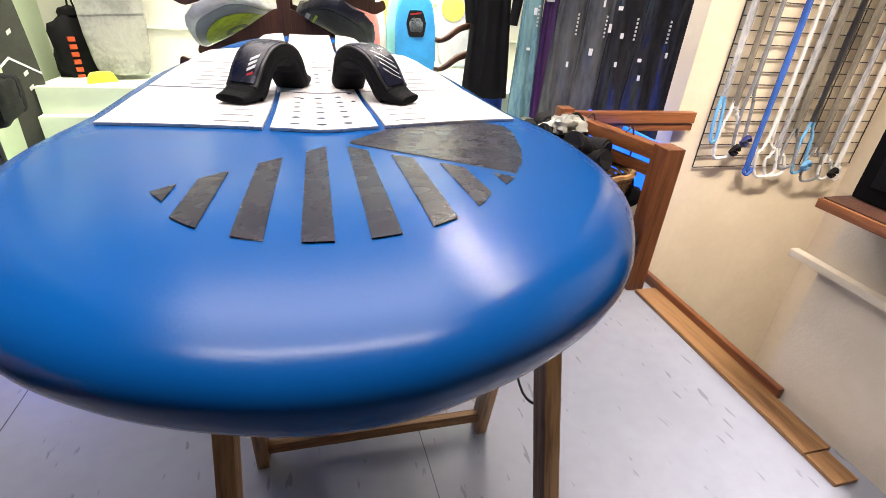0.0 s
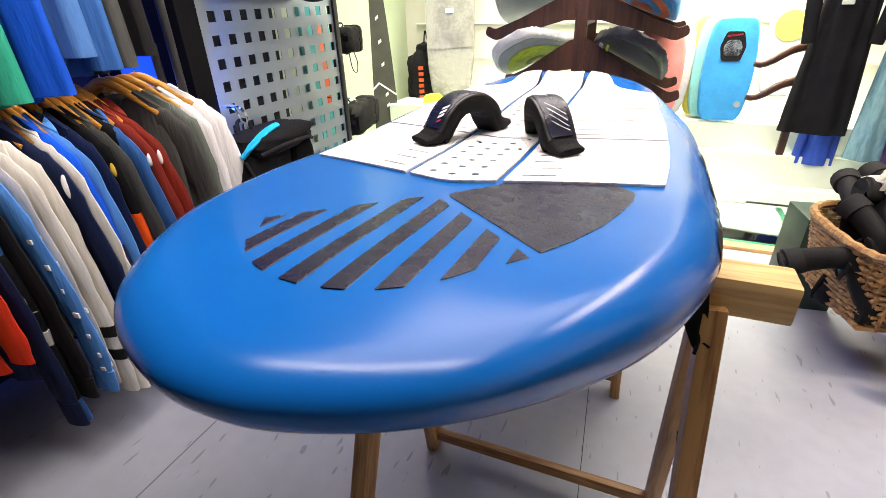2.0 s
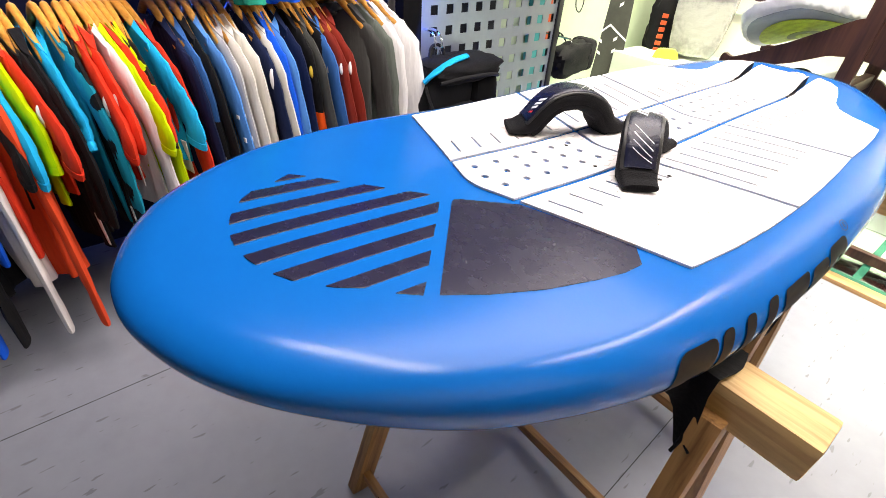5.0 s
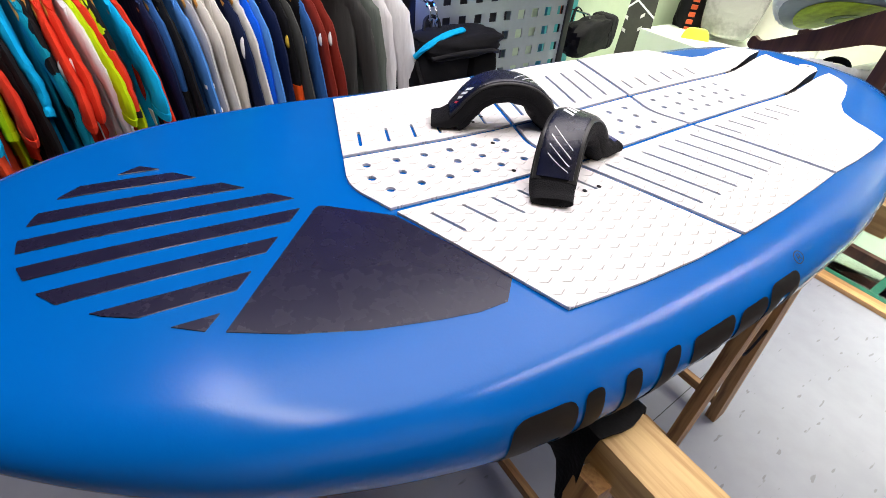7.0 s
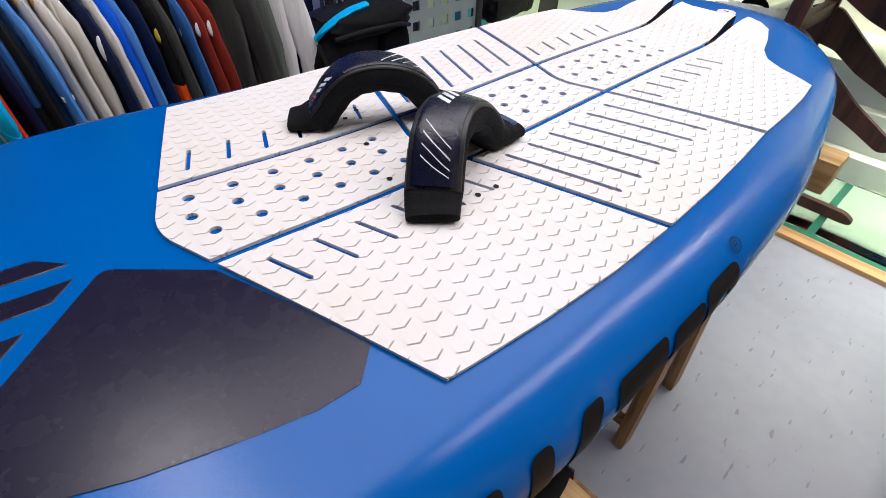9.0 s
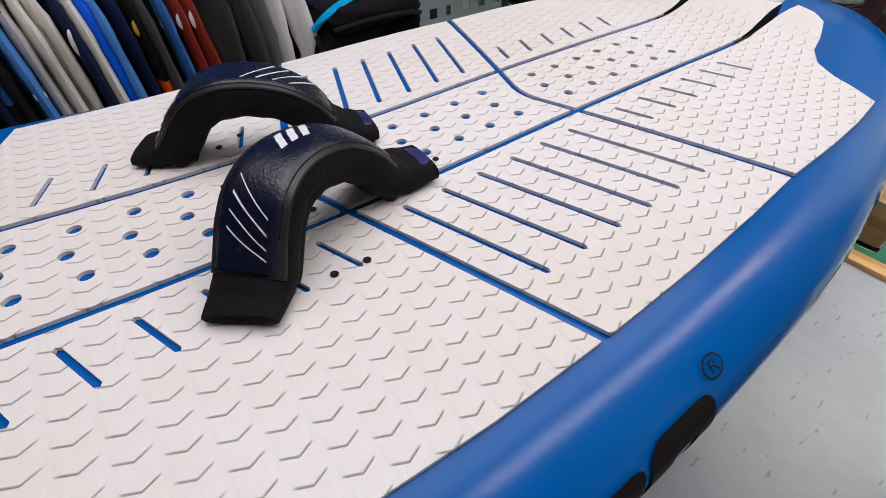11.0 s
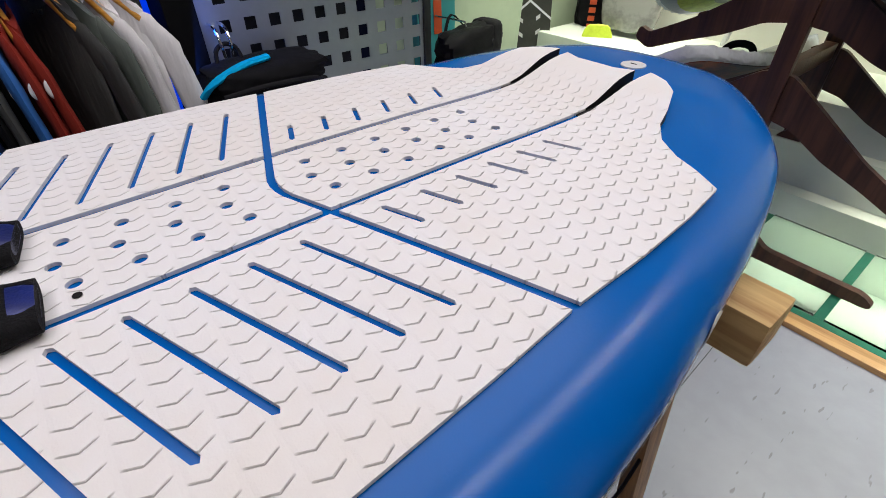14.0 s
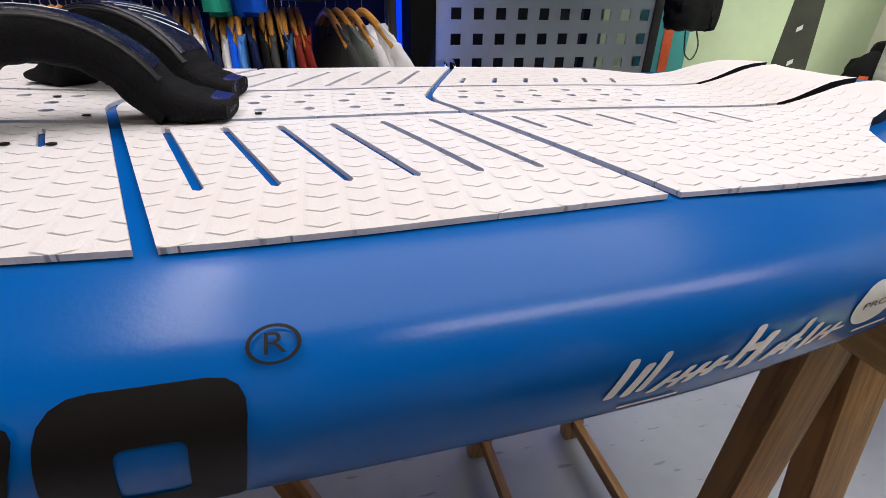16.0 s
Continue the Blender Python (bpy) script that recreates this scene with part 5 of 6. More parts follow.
upright_board("paddle_board", stand(-1.66, 2.40, 0.02, 90, 2), 1.55, 0.24, 0.05, M["teal"], "teal board leaning on the pale green wall", "board", 0.35,
              [("stripe", [(-0.02, 0.55), (0.03, 0.55), (0.03, 1.05), (-0.02, 1.05)], M["orange"], "orange stripe")])
OLIVE = mat("cover_olive", (0.045, 0.047, 0.036), 0.65, second=(0.028, 0.03, 0.024), scale=9, bump=0.2, bump_scale=200)
upright_board("foil_cover", stand(-1.66, 3.17, 0.02, 40, 3) @ Matrix.Rotation(radians(3), 4, "Z"), 1.45, 0.25, 0.03, OLIVE, "dark olive padded cover with pale arrow marks leaning on the wall", "board cover", 0.25,
                    [("arrow_line", [(-0.125, 0.50), (0, 0.60), (0.125, 0.50), (0.125, 0.515), (0, 0.615), (-0.125, 0.515)], M["decal_white"], "")]
                    + [("stitch", [(sx * 0.05 - 0.012, yy), (sx * 0.05 + 0.012, yy + 0.015 * sx), (sx * 0.05 + 0.012, yy + 0.022 + 0.015 * sx), (sx * 0.05 - 0.012, yy + 0.022)], M["plug"], "")
                       for yy in (0.42, 0.5, 0.72, 0.88, 1.04, 1.2) for sx in (-1, 1)])
upright_board("board_bag", stand(-1.22, 3.5, 0.49, 12, 3), 1.35, 0.36, 0.09, M["plastic_clear"], "grey board bag wrapped in clear plastic", "board bag", 0.2,
              [("tape_band", rounded([(-0.17, yy), (0.17, yy + 0.02), (0.17, yy + 0.05), (-0.17, yy + 0.03)], 0.004), M["plastic_clear"], "strip of clear packing tape") for yy in (0.35, 0.86)]
              + [("label", rounded([(-0.03, 0.6), (0.03, 0.6), (0.03, 0.63), (-0.03, 0.63)], 0.004), M["decal_white"], "white paper label")])
upright_board("swim_fin", stand(-1.28, 3.28, 0.02, 35, 8), 0.52, 0.2, 0.03, mat("fluo_yellow", (0.6, 0.75, 0.05), 0.4), "fluorescent yellow fin standing on the floor", "fin", 0.4)


def build_sack():
    s = thing("drawstring_bag", -1.47, 3.58, 0.55, 35, "black drawstring bag with orange lettering bars hanging on the wall", "bag")
    part("body", puffy(bmesh.new(), (0, 0, 0.05), (0.155, 0.075, 0.22), 3.4, 2.0, 0.22), M["rubber"], s)
    part("neck", puffy(bmesh.new(), (0, 0, 0.28), (0.08, 0.045, 0.05), 2.2, 7.0, 0.2), M["rubber"], s)
    for k in range(6):
        part("orange_mark", box(bmesh.new(), (-0.085, -0.083, -0.09 + 0.045 * k), (-0.045, -0.068, -0.062 + 0.045 * k), 0.003), M["orange"], s, "orange printed mark")
    part("orange_mark", tube(bmesh.new(), smooth_path([(0.03, -0.072, 0.02), (0.06, -0.076, 0.045), (0.09, -0.07, 0.02), (0.12, -0.06, 0.0)], 4), 0.007, 6), M["orange"], s)
    part("cord", tube(bmesh.new(), smooth_path([(-0.02, 0, 0.3), (0, 0.02, 0.42), (0.02, 0, 0.3)], 5), 0.006, 6), M["neoprene"], s)
    return s


build_sack()
# white shelf bracket on the display wall
br = thing("shelf_bracket", -0.72, 3.6, 0.49, 0, "white metal shelf bracket standing on the display", "bracket")
part("upright", box(bmesh.new(), (-0.012, -0.012, 0), (0.012, 0.012, 0.75), 0.003, Matrix.Rotation(0.12, 4, "Y")), M["plug"], br)
for zz in (0.22, 0.36, 0.6):
    part("arm", box(bmesh.new(), (0.02, -0.01, zz), (0.15, 0.01, zz + 0.022), 0.003), M["plug"], br)
# horizontal slats on the display wall
for z in (0.75, 1.0, 1.25, 1.5):
    plain("trim", (-1.62, 3.735, z), (3.2, 3.75, z + 0.012), M["step_white"], "pale slat line on the display wall", bevel=0.002)


# ---- wooden board tree on the glass floor ----
TX, TY = -0.146, 2.66


def ply(poly, thick, m):
    bm = fill(rounded(poly, 0.02, 3))
    slab(bm, thick)
    bmesh.ops.transform(bm, matrix=m, verts=bm.verts)
    return bm


def build_tree():
    tr = thing("board_tree", TX, TY, 0.018, 0, "dark brown plywood tree stand holding boards on its arms", "board stand")
    up = Matrix.Rotation(radians(90), 4, "X")
    part("post", box(bmesh.new(), (-0.032, -0.016, 0.0), (0.032, 0.016, 1.62), 0.004), M["dark_brown"], tr)
    for s in (-1, 1):
        for z0, reach, drop in ((1.2, 0.52, 0.2), (0.96, 0.53, 0.27), (0.66, 0.53, 0.3)):
            arm = [(0, z0), (0.05, z0 - 0.004), (0.17, z0 - drop * 0.3), (0.33, z0 - drop * 0.68), (reach - 0.04, z0 - drop + 0.008), (reach, z0 - drop + 0.03), (reach + 0.014, z0 - drop - 0.02),
                   (reach - 0.05, z0 - drop - 0.05), (0.36, z0 - drop * 0.8 - 0.055), (0.22, z0 - drop * 0.55 - 0.075), (0.1, z0 - drop * 0.2 - 0.11), (0, z0 - 0.15)]
            for yy in (0.02, 0.5):
                part("arm", ply([(s * a, b) for a, b in arm], 0.024, Matrix.Translation((0, yy, 0)) @ up), M["dark_brown"], tr)
        foot = [(0.0, 0.34), (0.045, 0.3), (0.1, 0.12), (0.2, 0.05), (0.52, 0.045), (0.56, 0.02), (0.55, 0.0), (0.0, 0.0)]
        for yy in (0.0, 0.48):
            part("foot", ply([(s * a, b) for a, b in foot], 0.03, Matrix.Translation((0, yy, 0)) @ up), M["dark_brown"], tr)
    part("post", box(bmesh.new(), (-0.03, 0.465, 0.0), (0.03, 0.489, 1.5), 0.004), M["dark_brown"], tr)
    part("spine", box(bmesh.new(), (-0.02, 0.016, 0.62), (0.02, 0.46, 0.68), 0.004), M["dark_brown"], tr)
    part("spine", box(bmesh.new(), (-0.02, 0.016, 1.02), (0.02, 0.46, 1.08), 0.004), M["dark_brown"], tr)
    return tr


build_tree()


def lying_board(s, z0, drop, reach, width, length, y_nose, top, side, label, marks=(), straps=0, thick=0.045, inset=0.0, curl=0.55):
    """A board lying on a sloping arm of the tree, its curled-up nose with the printed bottom towards the room."""
    ang = math.atan2(drop, reach)
    mid = 0.06 + inset + width / 2
    m = (Matrix.Translation((TX, y_nose, 0.018)) @ Matrix.Translation((0, 0, z0 + 0.006)) @ Matrix.Rotation(s * ang, 4, "Y") @ Matrix.Translation((s * mid, 0, 0)))

    def rocker(bm):
        for v in bm.verts:
            v.co.z += curl * max(0, 0.5 - v.co.y) ** 2
        return bm

    b = thing("small_board", 0, 0, 0, 0, label, "board", "boards on the tree stand")
    b.matrix_world = m
    bm = fill(board_outline(length, width, 0.62, 44))
    cut_grid(bm, 0.06)
    r = bmesh.ops.extrude_face_region(bm, geom=bm.faces[:])
    for v in [g for g in r["geom"] if isinstance(g, bmesh.types.BMVert)]:
        v.co.z += thick
    sharp = [e for e in bm.edges if len(e.link_faces) == 2 and e.calc_face_angle(0) > 1.0]
    bmesh.ops.bevel(bm, geom=sharp, offset=thick * 0.32, segments=3, affect="EDGES", profile=0.6)
    part("hull", rocker(bm), side, b, angle=50)
    bm = fill([(x * 0.93, 0.03 + yy * 0.94) for x, yy in board_outline(length, width, 0.62, 44)])
    cut_grid(bm, 0.06)
    for v in bm.verts:
        v.co.z = -0.003
    slab(bm, 0.0035)
    part("bottom", rocker(bm), top, b, smooth=False)
    for poly, mm, lab in marks:
        bm = fill(poly)
        cut_grid(bm, 0.06)
        for v in bm.verts:
            v.co.z = -0.0055 - 0.0015 * len(b.children)
        slab(bm, 0.002)
        part("bottom_print", rocker(bm), mm, b, lab, smooth=False)
    for k in range(straps):
        yy = 0.45 + 0.4 * k
        part("foot_loop", tube(bmesh.new(), smooth_path([(-0.07, yy, thick), (-0.06, yy + 0.01, thick + 0.05), (0, yy + 0.015, thick + 0.075), (0.06, yy + 0.01, thick + 0.05), (0.07, yy, thick)], 5), 0.014, 8, flat=0.5, up=(0, 1, 0)), M["neoprene"], b, "black foot loop")
    return b


def ring_poly(cx, cy, r0, n=28, sx=1.0):
    return [(cx + sx * r0 * math.cos(2 * math.pi * k / n), cy + r0 * math.sin(2 * math.pi * k / n)) for k in range(n)]


GREYB = mat("board_grey", (0.26, 0.3, 0.34), 0.35, scale=5)
GREEN = mat("print_green", (0.42, 0.55, 0.03), 0.5, scale=30, mix=0.6)
DKGREEN = mat("print_green_dark", (0.15, 0.2, 0.03), 0.5)
SKY = mat("board_sky", (0.03, 0.3, 0.75), 0.3)
CORAL = mat("print_coral", (0.75, 0.16, 0.07), 0.45)
DARKB = mat("board_dark", (0.012, 0.013, 0.018), 0.45, spec=0.3, second=(0.04, 0.042, 0.05), scale=9, mix=0.5)
RAILW = mat("board_rail", (0.6, 0.63, 0.65), 0.35)
lying_board(-1, 0.96, 0.27, 0.53, 0.44, 1.15, 2.4, GREYB, RAILW, "grey board with a green ring print on the tree stand",
            [(ring_poly(0, 0.36, 0.26, sx=0.6), GREEN, "green round print"), (ring_poly(0, 0.36, 0.1, sx=0.6), DKGREEN, ""), (ring_poly(0, 0.36, 0.05, sx=0.6), GREEN, "")], 1)
lying_board(1, 0.96, 0.27, 0.53, 0.44, 1.2, 2.34, DARKB, DARKB, "dark patterned board with pale stripes on the tree stand",
            [([(-0.17, 0.2), (-0.15, 0.2), (-0.15, 1.0), (-0.17, 1.0)], RAILW, "pale stripe"), ([(-0.13, 0.16), (-0.118, 0.16), (-0.118, 1.0), (-0.13, 1.0)], GREEN, "green stripe")], 1, 0.05)
lying_board(-1, 1.2, 0.2, 0.52, 0.44, 1.15, 2.45, GREYB, GREYB, "pale grey-blue board on the upper arm of the tree", (), 0)
lying_board(1, 1.2, 0.2, 0.52, 0.44, 1.15, 2.42, SKY, SKY, "sky blue board with a coral spiral on the tree stand",
            [(ring_poly(0.02, 0.3, 0.2, sx=0.75), CORAL, "coral round print"), (ring_poly(0.02, 0.3, 0.14, sx=0.75), SKY, ""), (ring_poly(0.02, 0.3, 0.08, sx=0.75), CORAL, "")], 0)
lying_board(-1, 0.66, 0.3, 0.53, 0.36, 1.0, 2.45, mat("board_rust", (0.35, 0.1, 0.04), 0.35, second=(0.03, 0.03, 0.05), scale=4, mix=0.6), RAILW, "rust and black board on the low arm of the tree", (), 1)

# ---- bodyboards on the display ----
PINK = mat("board_pink", (0.8, 0.28, 0.26), 0.5)
YEL = mat("board_yellow", (0.75, 0.68, 0.12), 0.5)
MINT = mat("board_mint", (0.25, 0.62, 0.6), 0.5)
BBLUE = mat("board_bright_blue", (0.03, 0.3, 0.68), 0.45)


def bodyboard(x, y, z, face, h, w, material, label, marks=()):
    return upright_board("bodyboard", stand(x, y, z, face, 7), h, w, 0.05, material, label, "bodyboard", 0.28, marks)


bodyboard(0.655, 3.19, 0.475, 4, 0.58, 0.27, BBLUE, "blue bodyboard with black and white print standing on the display",
          [("dark_print", rounded([(-0.05, 0.34), (0.05, 0.34), (0.068, 0.42), (0.045, 0.5), (-0.045, 0.5), (-0.068, 0.42)], 0.015), M["rubber"], "dark printed shape"),
           ("pale_print", rounded([(-0.04, 0.37), (0.04, 0.37), (0.05, 0.42), (0.03, 0.455), (-0.03, 0.455), (-0.05, 0.42)], 0.015), GREYB, "pale printed shape"),
           ("red_print", [(-0.04, 0.47), (0.04, 0.48), (0.04, 0.49), (-0.04, 0.48)], M["red"], ""),
           ("round_print", ring_poly(0.085, 0.1, 0.018), GREYB, "")])
bodyboard(0.605, 3.27, 0.475, 4, 0.58, 0.27, MINT, "mint green bodyboard behind the blue one")
bodyboard(0.57, 3.34, 0.475, 4, 0.59, 0.27, YEL, "yellow bodyboard behind the blue one")
bodyboard(0.27, 3.22, 0.475, -4, 0.52, 0.30, PINK, "pink bodyboard with a dark curl print",
          [("dark_print", [(-0.03, 0.2), (0.03, 0.22), (0.06, 0.3), (0.02, 0.34), (0.0, 0.32), (0.03, 0.29), (0.01, 0.25), (-0.03, 0.24)], M["rubber"], "dark curl")])
bodyboard(0.32, 3.3, 0.475, -4, 0.56, 0.30, RAILW, "white bodyboard behind the pink one")
bodyboard(0.98, 3.42, 0.6, 4, 0.5, 0.27, RAILW, "white bodyboard with a yellow round print", [("yellow_print", ring_poly(-0.02, 0.39, 0.085), YEL, "yellow round print")])
plain("display_step", (0.8, 3.37, 0.47), (1.2, 3.74, 0.598), M["step_white"], "pale raised display block", bevel=0.005)


# ---- wetsuits on the right ----
def wetsuit(x, y, z_top, z_low, w, material, label, turn=0, bagged=False, sleeves=True):
    s = thing("wetsuit" if not bagged else "bagged_wetsuit", x, y, z_low, turn, label, "wetsuit", "wetsuits on the rail")
    h = z_top - z_low
    ph = x * 9
    bm = bmesh.new()
    rings = []
    rows, n = 30, 52
    for i in range(rows):
        t = i / (rows - 1)
        half = w / 2 * (0.82 + 0.18 * math.sin(2.2 + 3.2 * t)) * (1 if t < 0.86 else max(0.3, 1 - (t - 0.86) * 4.5))
        ring = []
        for j in range(n):
            a = 2 * math.pi * j / n
            # long hanging folds that wander a little, and short creases across them
            f = 1 + 0.26 * math.sin(6 * a + ph + 4 * t) + 0.12 * math.sin(11 * a - ph + 3 * t) + 0.06 * math.sin(17 * a + 2 * ph - 5 * t)
            f += (0.22 if bagged else 0.1) * math.sin(23 * t + 5 * a + ph) * math.sin(9 * t - 3 * a)
            ring.append(bm.verts.new((half * math.copysign(abs(math.cos(a)) ** 0.75, math.cos(a)), 0.045 * f * math.sin(a), h * t)))
        rings.append(ring)
    for r0, r1 in zip(rings, rings[1:]):
        for j in range(n):
            bm.faces.new((r0[j], r0[(j + 1) % n], r1[(j + 1) % n], r1[j]))
    bm.faces.new(rings[0][::-1])
    bm.faces.new(rings[-1])
    part("body", bm, material, s, angle=70)
    if sleeves:
        for q in (-1, 1):
            part("sleeve", tube(bmesh.new(), smooth_path([(q * w * 0.4, -0.01, h * 0.87), (q * w * 0.5, -0.03, h * 0.6), (q * w * 0.42, -0.045, h * 0.36)], 6), [0.045 - 0.0013 * k for k in range(13)], 10, flat=0.5, up=(0, 1, 0)), material, s)
    if not bagged:
        part("chest_print", box(bmesh.new(), (-0.05, -0.062, h * 0.5), (0.0, -0.048, h * 0.5 + 0.025), 0.004), M["plug"], s, "small white chest print")
    if bagged:
        # small stickers and print that show through the sleeve
        rw = random.Random(int(x * 100))
        for q in range(3):
            px, pz = rw.uniform(-0.3, 0.3) * w, h * rw.uniform(0.25, 0.62)
            part("sticker", box(bmesh.new(), (px - 0.012, -0.068, pz), (px + rw.uniform(0.0, 0.014), -0.05, pz + rw.uniform(0.014, 0.05)), 0.003), M["decal_white"], s, "small pale sticker")
        for q in range(6):
            part("print_bar", box(bmesh.new(), (w * 0.12, -0.066, h * 0.4 + 0.022 * q), (w * 0.12 + 0.01, -0.052, h * 0.4 + 0.022 * q + 0.012), 0.001), M["plug"], s)
    part("hanger", tube(bmesh.new(), smooth_path([(-w * 0.3, 0, h * 0.97), (0, 0, h * 1.0), (0, 0, h + 0.05), (0.02, 0, h + 0.075)], 4), 0.008, 6), M["black_metal"], s)
    return s


PLAST = mat("plastic_sleeve_grey", (0.11, 0.115, 0.125), 0.14, second=(0.05, 0.052, 0.06), scale=5, mix=0.6, bump=0.8, bump_scale=14, stretch=(1, 1, 0.25))
PLASTD = mat("plastic_sleeve_dark", (0.014, 0.014, 0.018), 0.13, second=(0.04, 0.042, 0.05), scale=7, mix=0.5, bump=0.9, bump_scale=15, stretch=(1, 1, 0.25))
PLASTT = mat("plastic_sleeve_teal", (0.22, 0.4, 0.44), 0.18, second=(0.1, 0.2, 0.25), scale=8, mix=0.6, bump=0.8, bump_scale=16, stretch=(1, 1, 0.25))
SUITB = mat("suit_black", (0.004, 0.004, 0.005), 0.65, spec=0.16, second=(0.009, 0.009, 0.01), scale=14, bump=0.2, bump_scale=120)
SUITBL = mat("suit_blue", (0.01, 0.06, 0.45), 0.5)
PURPLE = mat("suit_purple", (0.05, 0.012, 0.09), 0.5)
wetsuit(1.11, 3.02, 1.75, 0.47, 0.33, SUITB, "black wetsuit with a small white chest print", -8)
wetsuit(1.19, 3.13, 1.75, 0.27, 0.22, SUITBL, "blue wetsuit hanging behind the black one", 0, False, False)
wetsuit(1.36, 2.95, 1.8, 0.36, 0.18, PLASTT, "teal wetsuit in a clear plastic sleeve", -8, True, False)
wetsuit(1.47, 2.92, 1.8, 0.36, 0.12, PURPLE, "dark purple wetsuit on the rail", -8, False, False)
def build_pegs():
    """A stand whose two curved wooden arms reach out beside the black suit."""
    st = thing("peg_stand", 1.02, 3.12, 0.018, 0, "dark brown wooden stand with two curved arms beside a black wetsuit", "stand")
    part("post", box(bmesh.new(), (-0.02, -0.015, 0), (0.02, 0.015, 1.1), 0.004), M["dark_brown"], st)
    for z in (0.9, 0.72):
        part("arm", tube(bmesh.new(), smooth_path([(0, 0, z), (-0.09, -0.01, z - 0.03), (-0.17, -0.02, z - 0.085), (-0.22, -0.025, z - 0.105), (-0.255, -0.03, z - 0.1)], 5),
                         [0.026 - 0.0006 * k for k in range(21)], 10, flat=0.5, up=(0, 1, 0)), M["dark_brown"], st)
    part("foot", box(bmesh.new(), (-0.12, -0.1, 0), (0.12, 0.1, 0.02), 0.004), M["dark_brown"], st)
    return st


build_pegs()
for i, (x, yy, w, mm, lab) in enumerate(((1.58, 2.82, 0.28, PLAST, "grey"), (1.72, 2.72, 0.26, PLAST, "grey"), (1.86, 2.62, 0.3, PLASTD, "dark"), (2.0, 2.5, 0.3, PLASTD, "dark blue"),
                                       (2.14, 2.42, 0.3, PLASTD, "black"))):
    wetsuit(x, yy, 1.82, 0.3, w, mm, lab + " wetsuit in a clear plastic sleeve", -30, True, False)
sr = thing("suit_rail", 1.7, 2.7, 0, -38, "black steel rail with hanging wetsuits", "clothes rail")
part("bar", tube(bmesh.new(), [(-0.85, 0, 1.9), (0.95, 0, 1.9)], 0.015, 10), M["black_metal"], sr)
for x in (-0.83, 0.93):
    part("upright", tube(bmesh.new(), [(x, 0, 0.0), (x, 0, 1.9)], 0.015, 10), M["black_metal"], sr)

# ---- stair railing, blue light and basket ----
rl = thing("stair_railing", 1.311, 1.33, 0, 0, "reddish brown wooden stair railing with a square post", "railing")
part("post", box(bmesh.new(), (-0.04, -0.045, 0), (0.04, 0.045, 0.64), 0.006), M["rail_wood_z"], rl)
a, b = Vector((0.0, 0.0, 0.0)), Vector((-0.145, 0.61, 0))
turn = Matrix.Rotation(math.atan2(0.145, 0.61), 4, "Z")
ln = (b - a).length
for z0, z1, wd in ((0.575, 0.632, 0.03), (0.06, 0.14, 0.022)):
    part("rail", box(bmesh.new(), (-wd, 0.03, z0), (wd, ln, z1), 0.005, turn), M["rail_wood_y"], rl)
part("rail", box(bmesh.new(), (-0.012, 0.03, 0.50), (0.012, ln, 0.545), 0.004, turn), M["rail_wood_y"], rl)
part("post", box(bmesh.new(), (b.x - 0.035, b.y - 0.035, 0), (b.x + 0.035, b.y + 0.035, 0.65), 0.006), M["rail_wood_z"], rl)
part("rail", box(bmesh.new(), (b.x + 0.03, b.y - 0.028, 0.575), (0.6, b.y + 0.014, 0.632), 0.005), M["rail_wood_x"], rl)
for z0, z1 in ((0.535, 0.57), (0.29, 0.34), (0.005, 0.055)):
    part("rail", box(bmesh.new(), (b.x + 0.03, b.y - 0.02, z0), (0.6, b.y + 0.012, z1), 0.004), M["rail_wood_x"], rl)
tagged(finish("led_panel", box(bmesh.new(), (1.496, 1.56, 0.06), (1.516, 2.28, 0.56), 0.004), glowing("blue_led", (0.0, 0.11, 1.0), 1.3)), "glowing blue LED panel behind the stair railing", "light")
plain("wall_low", (1.471, 1.56, -1.6), (1.491, 2.3, 0.3), M["wall_cream"], "cream plaster under the railing")


